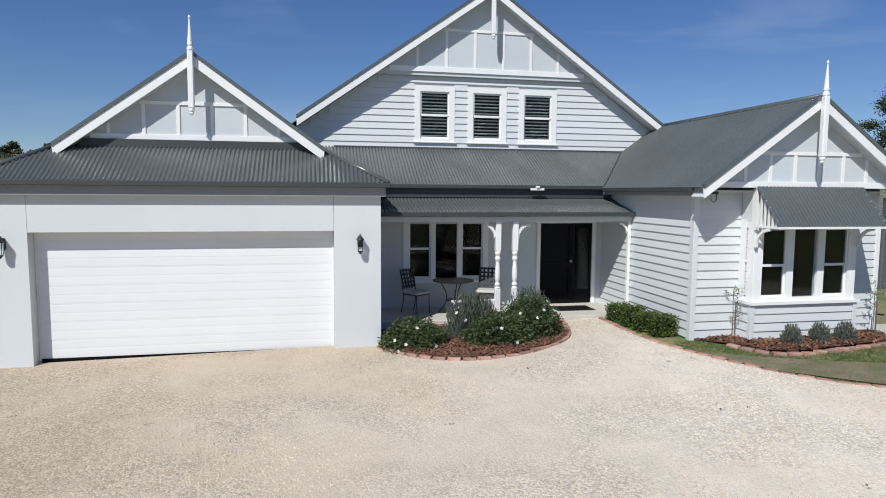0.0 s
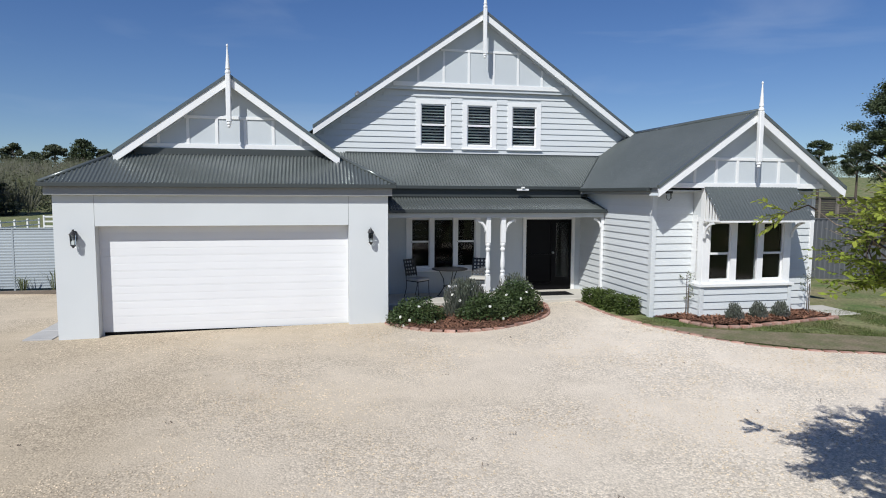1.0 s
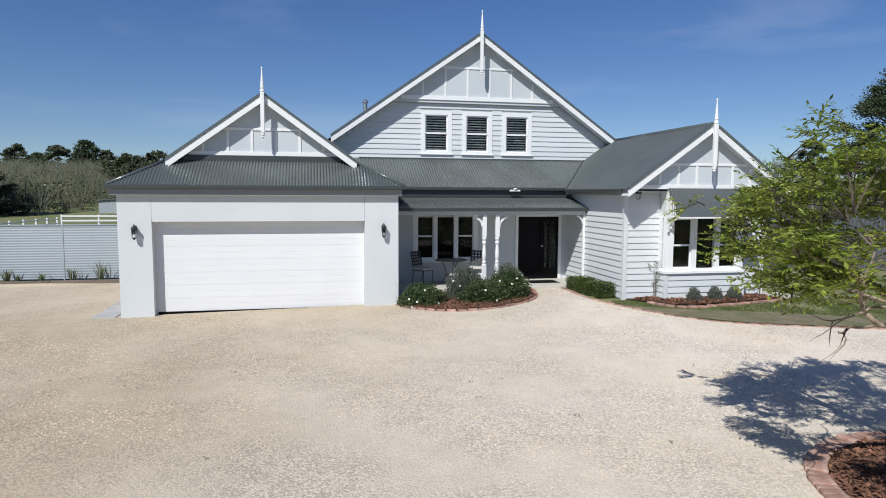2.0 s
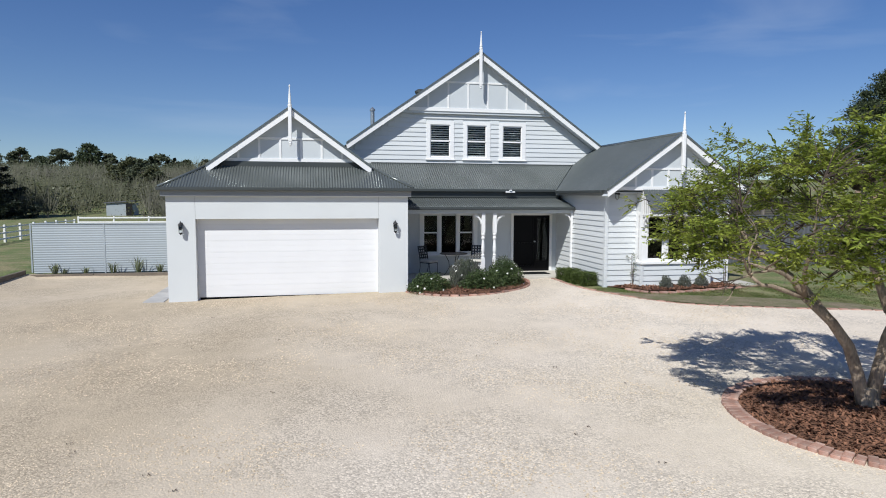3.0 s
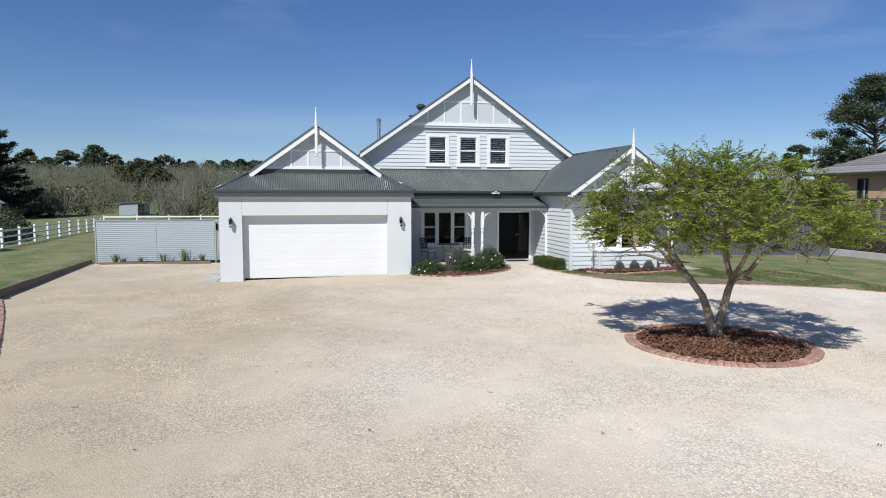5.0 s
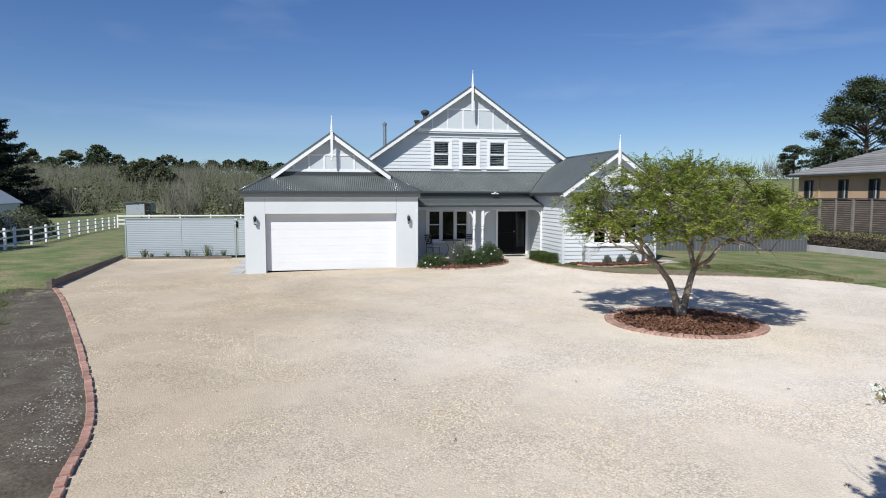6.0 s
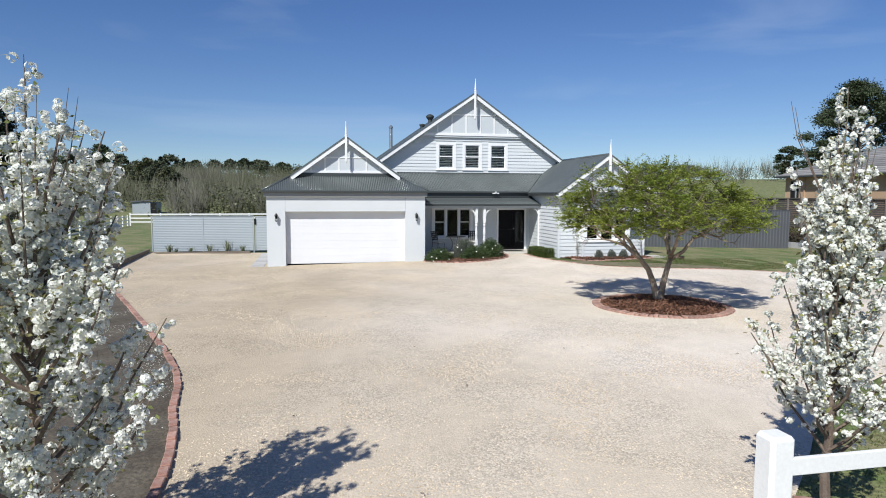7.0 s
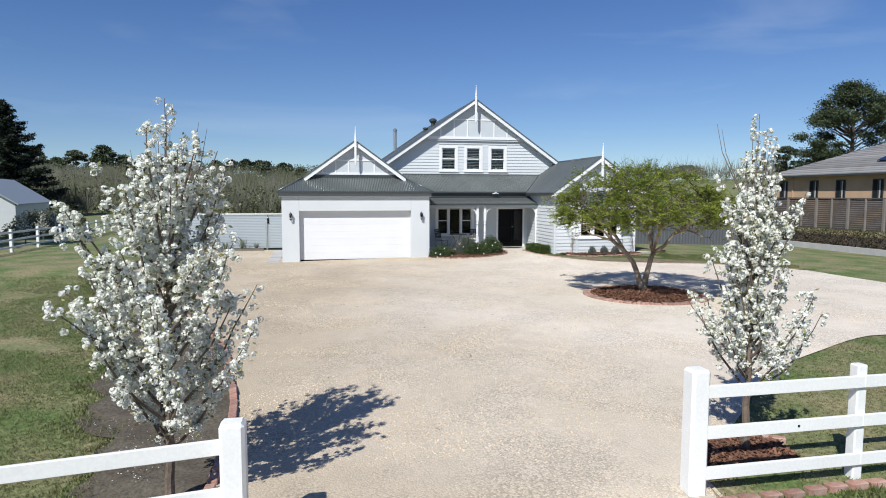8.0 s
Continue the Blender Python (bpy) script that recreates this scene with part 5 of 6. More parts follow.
for k in range(COURSES):
    d = xr / COURSES
    x, z = -OV + k * d, EH + k * d * ES
    bm = bmesh.new()
    a, b = lo + k * d + 0.1, hi - k * d - 0.1
    q = [bm.verts.new(v) for v in ((x, a, z), (x, b, z), (x, b, z + 0.075), (x, a, z + 0.075), (x + d, a + d, z + d * ES + 0.02), (x + d, b - d, z + d * ES + 0.02))]
    bm.faces.new((q[0], q[1], q[2], q[3]))
    bm.faces.new((q[3], q[2], q[5], q[4]))
    part("tile_course", bm, M_TILE, tiles)
part("gutter", boxes((-OV - 0.1, -OV, lo, hi, EH - 0.12, EH), (-OV, NX1 + OV, hi, hi + 0.1, EH - 0.12, EH)), M_GUTTER, nb)
sp = Matrix.Translation((1.9, 1.2, EH + 2.45 * ES + 0.16)) @ Matrix.Rotation(-math.atan(ES), 4, "Y")
for k in range(3):
    part("solar_panel", box(bmesh.new(), -0.8, 0.8, -k * 1.05, -k * 1.05 + 1.0, 0, 0.04, m=sp), M_SOLAR, nb)

# shed and hedge by the west lawn
ws = thing("white_shed", "small white weatherboard shed with a pale steel roof", "shed", (-25.4, 28.3, 0.0), 12)
part("wall", boxes((-6, 0, 0, 0.15, -1.2, 2.25), (-0.15, 0, 0.15, 16, -1.2, 2.25), (-6, -5.85, 0.15, 16, -1.2, 2.25)), M_BOARD, ws)
bm = bmesh.new()
prism(bm, [(-6.0, 2.25), (0, 2.25), (-3.0, 4.3)], (0.0, 0.15))
part("gable", bm, M_BOARD, ws)
bm = bmesh.new()
prism(bm, [(0.25, 2.1), (0.25, 2.2), (-3.0, 4.42), (-6.25, 2.2), (-6.25, 2.1), (-3.0, 4.3)], (-0.3, 16.3))
part("roof", bm, M_STEELF, ws)
# a black slab paints the shade of the room within
part("window", boxes((-4.2, -3.3, -0.03, 0.0, 0.6, 1.6)), M_DARK, ws)
part("door", boxes((-2.4, -1.5, -0.03, 0.0, -0.9, 1.1)), M_WHITE, ws)
fs = thing("field_shed", "small pale steel shed with a flat skillion roof", "shed", (-33.4, 108.0, ground_z(-33.4, 108)))
part("wall", boxes((-3, 1.5, 0, 4, 0, 2.3)), M_STEELF, fs)
# near-black sheet on the solid wall, painted shade of the open bay
part("bay_shade", boxes((0.35, 1.47, -0.05, -0.005, 0.02, 2.25)), M_DARK, fs, "black sheet painting the shade of the open bay")
bm = bmesh.new()
prism(bm, [(-3.3, 2.3), (1.9, 2.7), (1.9, 2.9), (-3.3, 2.5)], (-0.3, 4.3))
part("roof", bm, M_GREYF, fs)


# ---- trees and shrubs ----
def blossom_tree(at, seed, height, width, low, clusters, label, scale=1.0, form=(0.30, 0.62, 1.0, 0.82, 0.50, 0.28, 0.05), lean=0.0):
    """An upright ornamental pear in flower: leader, rising side branches, tufts of white petals."""
    rng = random.Random(seed)
    root = thing("blossom_tree", label, "tree", (at[0], at[1], ground_z(*at)), group="flowering pear trees")
    bm = bmesh.new()

    def reach(z):
        f = (z - low) / (height - low)
        return width * float(np.interp(f, (0, 0.15, 0.38, 0.55, 0.75, 0.9, 1.0), form))
    lead, d = [Vector((0, 0, -0.05))], Vector((0, 0, 1))
    for i in range(14):
        lead.append(Vector((0.05 * noise.noise((i * 0.5, seed, 0)) * height / 4, 0.05 * noise.noise((i * 0.5, seed, 9)) * height / 4, height * (i + 1) / 14)))
    tube(bm, lead, [0.050 * scale * (1 - i / 14) ** 1.3 + 0.003 for i in range(15)], 8)
    spots = []
    n = int((36 if clusters < 2000 else 46) * scale ** 0.5)
    for k in range(n):
        f = (k + rng.random()) / n
        z0 = low * 0.75 + (height - low) * 0.64 * f
        a = k * 2.399 + rng.gauss(0, 0.3)
        zt = min(height * 0.97, z0 + (height - low) * rng.uniform(0.20, 0.40))
        r = reach(zt) * rng.uniform(0.55, 1.08)
        p0 = Vector((0, 0, z0))
        p2 = Vector((r * math.cos(a), r * math.sin(a), zt))
        p1 = Vector((p2.x * 0.62, p2.y * 0.62, z0 + (zt - z0) * 0.35))
        line = [((1 - u) ** 2) * p0 + 2 * u * (1 - u) * p1 + u * u * p2 + Vector((rng.gauss(0, 0.012), rng.gauss(0, 0.012), 0)) for u in np.linspace(0, 1, 8).tolist()]
        tube(bm, line, [0.017 * scale * (1 - 0.85 * u) + 0.002 for u in np.linspace(0, 1, 8).tolist()], 5)
        for _ in range(max(3, int((p2 - p0).length * 21 / scale))):
            u = rng.uniform(0.2, 1.02)
            b = ((1 - u) ** 2) * p0 + 2 * u * (1 - u) * p1 + u * u * p2
            b = b + Vector((rng.gauss(0, 0.04), rng.gauss(0, 0.04), rng.gauss(0.015, 0.04))) * scale
            for _ in range(rng.choice((1, 2, 2, 3))):
                spots.append(b + Vector((rng.gauss(0, 0.024), rng.gauss(0, 0.024), rng.gauss(0, 0.022))) * scale)
        if rng.random() < 0.75:
            u = rng.uniform(0.35, 0.7)
            b = ((1 - u) ** 2) * p0 + 2 * u * (1 - u) * p1 + u * u * p2
            e = b + Vector((rng.gauss(0, 0.16), rng.gauss(0, 0.16), rng.uniform(0.15, 0.4))) * scale
            tube(bm, [b, (b + e) / 2 + Vector((rng.gauss(0, 0.02), 0, 0)), e], [0.008 * scale, 0.006 * scale, 0.002], 4)
            for _ in range(14):
                u2 = rng.random()
                spots.append(b.lerp(e, u2) + Vector((rng.gauss(0, 0.04), rng.gauss(0, 0.04), rng.gauss(0, 0.04))) * scale)
    # upright spires beside the leader
    for k in range(int(5 * scale)):
        a, zt = k * 2.1 + seed, height * (0.97 - 0.045 * k)
        x, y = width * (0.07 + 0.11 * k) * math.cos(a), width * (0.07 + 0.11 * k) * math.sin(a)
        line = [Vector((x * f ** 0.6 * 1.1, y * f ** 0.6 * 1.1, height * 0.5 + (zt - height * 0.5) * f)) for f in (0, 0.25, 0.5, 0.75, 1.0)]
        tube(bm, line, [0.016 * scale, 0.013 * scale, 0.010 * scale, 0.006 * scale, 0.002], 5)
        for _ in range(46):
            f = rng.uniform(0.1, 0.98)
            b = line[int(f * 4)].lerp(line[min(4, int(f * 4) + 1)], f * 4 % 1)
            spots.append(b + Vector((rng.gauss(0, 0.032), rng.gauss(0, 0.032), rng.gauss(0, 0.03))) * scale)
    for _ in range(int(5 * scale)):
        x, y = rng.gauss(0, 0.2) * width, rng.gauss(0, 0.2) * width
        z = height * rng.uniform(0.78, 0.92)
        tube(bm, [(x * 0.4, y * 0.4, z - 0.5 * scale), (x * 0.9, y * 0.9, z), (x * 1.05, y * 1.05, z + rng.uniform(0.15, 0.38) * scale)], [0.006 * scale, 0.004 * scale, 0.002], 4)
    for v in bm.verts:
        v.co += lean * (max(v.co.z, 0.0) / height) ** 1.5 * Vector((0.98, -0.2, 0))
    part("trunk", bm, M_PEAR, root)
    for z in np.arange(low, height, 0.05 * scale).tolist():
        spots.append(Vector((rng.gauss(0, 0.045), rng.gauss(0, 0.045), z)))
    rng.shuffle(spots)
    fl, lf = Leaves(), Leaves()
    for c in spots[:clusters]:
        c = c + lean * (max(c.z, 0) / height) ** 1.5 * Vector((0.98, -0.2, 0))
        r = rng.uniform(0.017, 0.036) * (scale ** 0.5)
        for _ in range(17):
            n = Vector((rng.gauss(0, 1), rng.gauss(0, 1), rng.gauss(0.25, 1))).normalized()
            t = n.orthogonal().normalized()
            t = Matrix.Rotation(rng.uniform(0, 6.3), 3, n) @ t
            s = n.cross(t)
            q, h = c + n * r, 0.0150 * (scale ** 0.3) * rng.uniform(0.8, 1.3)
            fl.add([q + t * h, q + s * h + n * 0.004, q - t * h, q - s * h + n * 0.004])
        for _ in range(1):
            lf.add(quad_leaf(rng, c + Vector((rng.gauss(0, r), rng.gauss(0, r), rng.gauss(0, r))), 0.05, 0.2, 0.5))
    fl.out("blossom", M_PETAL, root, "dense white blossom")
    lf.out("leaves", M_BUD, root)
    return root


blossom_tree((3.42, -21.9), 3, 4.16, 1.06, 0.92, 2300, "slender flowering pear tree in white blossom behind the gate fence", form=(0.50, 1.0, 0.74, 0.34, 0.22, 0.14, 0.05))
blossom_tree((-3.29, -21.95), 5, 4.12, 1.09, 0.74, 4200, "broad flowering pear tree in white blossom beside the gateway", form=(0.16, 0.44, 0.92, 1.0, 0.72, 0.46, 0.16), lean=0.10)
for i, (x, y) in enumerate(((-17.6, 10.5), (-18.6, 15.5), (-19.6, 20.0))):
    blossom_tree((x, y), 20 + i, 2.0, 0.45, 0.5, 260, "small flowering pear sapling beyond the paddock fence", 0.6)


TX, TY = 7.86, -11.34


def island_tree():
    rng = random.Random(11)
    base = Vector((TX, TY, ground_z(TX, TY) + 0.16))
    root = thing("island_tree", "spreading tree with bright yellow-green leaves in a mulched ring", "tree", base)
    bm, tips = bmesh.new(), []
    R = Vector((0.98, -0.2, 0))
    B = Vector((0.2, 0.98, 0))

    def limb(pts, r0, r1, n=8):
        q = [R * a + B * b + Vector((0, 0, c)) for a, b, c in pts]
        tube(bm, q, [r0 + (r1 - r0) * i / (len(q) - 1) for i in range(len(q))], n)
        return q[-1], (q[-1] - q[-2]).normalized()
    limb([(0.03, 0, -0.12), (0.02, 0, 0.05), (0.0, 0, 0.30)], 0.16, 0.12, 10)
    left = limb([(-0.03, 0, 0.02), (-0.12, 0.02, 0.45), (-0.28, 0.0, 0.85), (-0.55, -0.05, 1.18), (-0.95, -0.1, 1.52)], 0.09, 0.055)
    right = limb([(0.05, 0, 0.02), (0.13, 0, 0.5), (0.26, 0.05, 0.95), (0.33, 0.05, 1.15)], 0.095, 0.065)
    ends = [left, limb([(0.33, 0.05, 1.15), (0.28, 0.2, 1.5), (0.22, 0.35, 1.9)], 0.058, 0.045), limb([(0.33, 0.05, 1.15), (0.6, -0.1, 1.36), (0.82, -0.2, 1.72)], 0.058, 0.042),
            limb([(-0.55, -0.05, 1.18), (-0.7, 0.4, 1.6), (-0.9, 0.9, 1.9)], 0.055, 0.04), limb([(0.28, 0.1, 1.3), (0.5, 0.7, 1.7), (0.7, 1.2, 2.0)], 0.05, 0.035), limb([(0.3, 0.0, 1.2), (0.2, -0.6, 1.55), (0.1, -1.1, 1.9)], 0.05, 0.035)]
    # a dark stub where a limb was cut
    limb([(0.45, -0.02, 1.22), (0.58, -0.08, 1.20), (0.64, -0.10, 1.19)], 0.045, 0.04)
    for p, d in ends:
        out = Vector((p.x, p.y, 0)).normalized()
        for k in range(3):
            w = (d + out * 0.5 + Vector((rng.gauss(0, 0.45), rng.gauss(0, 0.45), 0.1))).normalized()
            grow(rng, bm, tips, p, w, rng.uniform(0.6, 0.9), 0.04, 2, 3, 0.7, 0.22, 5, 0.17, 6)
    part("trunk", bm, M_BARK, root, "rough brown forked trunk with grey limbs", smooth=True)
    lv, tw = Leaves(), bmesh.new()
    c0 = R * 0.02 + Vector((0, 0, 2.42))
    centres = []
    tries = 0
    while len(centres) < 560 and tries < 20000:
        tries += 1
        u = Vector((rng.uniform(-1, 1), rng.uniform(-1, 1), rng.uniform(-1, 1)))
        m = u.length
        if m > 1 or rng.random() > 0.25 + 0.75 * m:
            continue
        p = c0 + R * u.x * 2.62 + B * u.y * 2.62 + Vector((0, 0, u.z * 0.90 - 0.30 * (u.x * u.x + u.y * u.y) + 0.25))
        if noise.noise((p.x * 0.9, p.y * 0.9, p.z * 1.3 + 5)) < -0.12:
            continue
        if p.z < 1.62 + 0.25 * noise.noise((p.x * 1.5, p.y * 1.5, 2)):
            continue
        centres.append(p)
    for _ in range(34):
        a, r = rng.uniform(0, 6.3), rng.uniform(0, 1.7)
        centres.append(c0 - R * 0.45 - B * 0.4 + R * r * math.cos(a) + B * r * math.sin(a) + Vector((0, 0, rng.uniform(0.75, 1.25))))
    for _ in range(18):
        centres.append(R * rng.gauss(-1.6, 0.4) + B * rng.gauss(1.2, 0.5) + Vector((0, 0, rng.uniform(2.6, 3.2))))
    for p in centres:
        t = min(tips, key=lambda q: (q[0] - p).length_squared)[0]
        mid = t.lerp(p, 0.5) + Vector((rng.gauss(0, 0.06), rng.gauss(0, 0.06), 0.05))
        tube(tw, [t, mid, p], [0.010, 0.007, 0.003], 3)
        sp, flat = rng.uniform(0.24, 0.42), rng.uniform(0.25, 0.5)
        out = Vector((p.x, p.y, 0.25)).normalized()
        for k in range(5):
            d = (out + Vector((rng.gauss(0, 0.7), rng.gauss(0, 0.7), rng.gauss(0, 0.35)))).normalized()
            e = p + d * sp
            tube(tw, [p, e], [0.003, 0.0012], 3)
            for j in range(22):
                q = p.lerp(e, 0.12 + 0.95 * j / 22)
                side = Vector((-d.y, d.x, rng.gauss(0, 0.3))) * (1 if j % 2 else -1)
                g = (side + d * 0.6 + Vector((0, 0, rng.gauss(-0.15, 0.25)))).normalized()
                n = Vector((rng.gauss(0, 0.5), rng.gauss(0, 0.5), 1)).normalized()
                s = g.cross(n).normalized()
                a = rng.uniform(0.045, 0.088)
                lv.add([q, q + g * a * 0.5 + s * a * 0.2, q + g * a, q + g * a * 0.5 - s * a * 0.2])
    tagged(part("twig_work", tw, M_TWIG, root), kind="stuff")
    lv.out("crown", M_LEAF, root, "open layered crown of small bright leaves")


island_tree()


def shrub(name, at, size, seed, n, leaf, mat, label, category="shrub", upright=0.0, flowers=0, group="", slim=0.45, boxy=False):
    rng = random.Random(seed)
    root = thing(name, label, category, (at[0], at[1], ground_z(*at) + 0.02), group=group)
    lv, bm = Leaves(), bmesh.new()

    def spot():
        while True:
            u = Vector((rng.uniform(-1, 1), rng.uniform(-1, 1), rng.uniform(0, 1)))
            if boxy:
                if max(abs(u.x), abs(u.y), abs(2 * u.z - 1)) > 0.55 or rng.random() < 0.2:
                    break
            elif u.x ** 2 + u.y ** 2 + u.z ** 2 < 1.0 + 0.35 * noise.noise(u * 2.3 + Vector((seed, 0, 0))) and u.length > 0.3:
                break
        return Vector((u.x * size[0], u.y * size[1], u.z * size[2]))
    for _ in range(n):
        p = spot()
        if upright:
            o = Vector((p.x, p.y, 0)) * 0.6
            d = (Vector((o.x, o.y, size[2] * 1.2)) + Vector((rng.gauss(0, 0.1), rng.gauss(0, 0.1), 0))).normalized()
            s = d.orthogonal().normalized()
            s = Matrix.Rotation(rng.uniform(0, 6.3), 3, d) @ s
            a = leaf * rng.uniform(0.8, 1.5)
            lv.add([p, p + d * a * 0.5 + s * a * 0.1, p + d * a, p + d * a * 0.5 - s * a * 0.1])
        else:
            lv.add(quad_leaf(rng, p, leaf, 0.4, slim))
    for _ in range(14):
        p = spot() * 0.85
        tube(bm, [(p.x * 0.1, p.y * 0.1, -0.03), (p.x * 0.5, p.y * 0.5, p.z * 0.6), p], [0.012, 0.008, 0.003], 4)
    part("stems", bm, M_TWIG, root)
    lv.out("leaves", mat, root)
    if flowers:
        for _ in range(flowers):
            fl = Leaves()
            u = Vector((rng.gauss(0, 1), rng.gauss(-0.6, 0.8), abs(rng.gauss(0.7, 0.5)))).normalized()
            p = Vector((u.x * size[0], u.y * size[1], u.z * size[2])) * 1.0
            t = u.orthogonal().normalized()
            s = u.cross(t)
            for k in range(5):
                a = k * 1.2566
                g = t * math.cos(a) + s * math.sin(a)
                w = u.cross(g)
                fl.add([p, p + g * 0.022 + w * 0.014, p + g * 0.034 + u * 0.006, p + g * 0.022 - w * 0.014])
            fl.out("flower", M_PETAL, root, "small white flower")
    return root


shrub("flowering_shrub", (4.02, -0.25), (0.66, 0.58, 0.55), 1, 5200, 0.062, M_SHRUB, "low dark green shrub with few white flowers in the bed", flowers=6)
shrub("lavender_bush", (5.22, 0.15), (0.56, 0.52, 0.80), 3, 5200, 0.085, M_LAV, "tall grey-green lavender bush in the porch bed", upright=1.0, flowers=10)
shrub("flowering_shrub", (5.55, -0.55), (0.72, 0.55, 0.62), 4, 5600, 0.06, M_SHRUB, "rounded dark green shrub in the porch bed", flowers=2)
shrub("flowering_shrub", (6.35, -0.05), (0.62, 0.6, 0.78), 5, 6200, 0.062, M_SHRUB, "dense green shrub dotted with white flowers beside the steps", flowers=16)
shrub("lavender_bush", (6.55, 0.62), (0.5, 0.4, 0.80), 6, 2600, 0.08, M_LAV, "grey-green lavender bush against the verandah", upright=1.0)
for i, (x, y) in enumerate(((8.62, 0.78), (8.66, 0.28), (8.70, -0.22), (8.76, -0.70))):
    shrub("box_plant", (x, y), (0.24, 0.165, 0.36 + 0.03 * (i % 2)), 30 + i, 2600, 0.045, M_BOX, "clipped green box plant in a short hedge", group="clipped hedge by the side wall", slim=0.6, boxy=True)
for i, (x, y) in enumerate(((10.62, -1.9), (11.22, -1.88), (11.78, -1.85))):
    shrub("lavender_ball", (x, y), (0.19, 0.19, 0.36), 40 + i, 1500, 0.06, M_LAV, "small round grey-green lavender in the bark mulch", group="lavender balls below the bay window", upright=0.6)


def sapling(at, seed, h):
    rng = random.Random(seed)
    root = thing("sapling", "thin staked sapling with sparse leaves against the wall", "plant", (at[0], at[1], ground_z(*at)), group="staked saplings")
    bm, lv = bmesh.new(), Leaves()
    tube(bm, [(0, 0, -0.05), (0.01, 0, h * 0.5), (0.0, 0.01, h)], [0.009, 0.007, 0.003], 5)
    for k in range(12):
        z, a = rng.uniform(0.4, 1.0) * h, rng.uniform(0, 6.3)
        e = Vector((math.cos(a) * 0.16, math.sin(a) * 0.16, z + 0.08))
        tube(bm, [(0, 0, z), e], [0.004, 0.0015], 4)
        for _ in range(7):
            lv.add(quad_leaf(rng, Vector((0, 0, z)).lerp(e, rng.uniform(0.3, 1.1)), 0.05))
    part("stem", bm, M_TWIG, root)
    lv.out("leaves", M_STRAP, root)
    part("stake", boxes((0.05, 0.07, -0.01, 0.01, -0.05, h * 0.7)), M_TIMBER, root)


sapling((9.85, -1.28), 1, 0.95)
sapling((12.75, -1.5), 2, 1.0)


# ---- verandah furniture, lamps, mat ----
def iron_chair(at, turn, label):
    root = thing("iron_chair", label, "chair", (*at, FLOOR), turn, group="iron chairs at the verandah table")
    for x in (-0.2, 0.2):
        bm = tube(bmesh.new(), [(x, -0.22, 0), (x, -0.2, 0.25), (x, -0.2, 0.43)], [0.010, 0.011, 0.011], 6)
        part("leg", bm, M_IRON, root)
        bm = tube(bmesh.new(), [(x, 0.27, 0), (x, 0.2, 0.25), (x, 0.2, 0.43), (x, 0.24, 0.7), (x, 0.30, 0.96)], [0.011] * 5, 6)
        part("leg", bm, M_IRON, root)
    part("seat", boxes((-0.21, 0.21, -0.21, 0.21, 0.415, 0.435), bevel=0.004), M_IRON, root)
    part("cushion", boxes((-0.22, 0.22, -0.22, 0.20, 0.437, 0.50), bevel=0.02), M_CUSHION, root, "pale padded cushion")
    lean = Matrix.Translation((0, 0.215, 0.55)) @ Matrix.Rotation(radians(-14), 4, "X")
    for k in range(5):
        x = -0.18 + 0.09 * k
        part("back_strap", box(bmesh.new(), x - 0.022, x + 0.022, -0.004, 0.004, -0.02, 0.42, m=lean), M_IRON, root)
    for k in range(5):
        z = 0.03 + 0.09 * k
        part("back_strap", box(bmesh.new(), -0.2, 0.2, -0.012, -0.005, z - 0.022, z + 0.022, m=lean), M_IRON, root)


iron_chair((4.40, 2.0), 38, "black iron chair with a strapped back and pale cushion")
iron_chair((5.98, 1.95), -24, "black iron chair with a strapped back and white cushion")
tb = thing("iron_table", "round black iron table with curved legs on the verandah", "table", (5.22, 1.95, FLOOR))
part("tabletop", lathe(bmesh.new(), [(0.44, 0.700), (0.46, 0.705), (0.46, 0.722), (0.44, 0.728)], 32), M_IRON, tb)
for k in range(3):
    a = 0.6 + k * 2.094
    c, s = math.cos(a), math.sin(a)
    part("leg", tube(bmesh.new(), [(0.33 * c, 0.33 * s, 0), (0.28 * c, 0.28 * s, 0.03), (0.14 * c, 0.14 * s, 0.25), (0.16 * c, 0.16 * s, 0.45), (0.30 * c, 0.30 * s, 0.70)], [0.012] * 5, 6), M_IRON, tb)
part("ring", lathe(bmesh.new(), [(0.15, 0.27), (0.165, 0.27), (0.165, 0.285), (0.15, 0.285)], 20), M_IRON, tb)
mat_thing = thing("door_mat", "dark ribbed rubber door mat before the front door", "mat", (8.05, 1.95, FLOOR))
part("mat_base", boxes((-0.45, 0.45, -0.28, 0.28, 0, 0.012), bevel=0.004), M_BLACK, mat_thing)
for k in range(9):
    part("rib", boxes((-0.42 + k * 0.1, -0.38 + k * 0.1, -0.26, 0.26, 0.012, 0.018)), M_IRON, mat_thing)


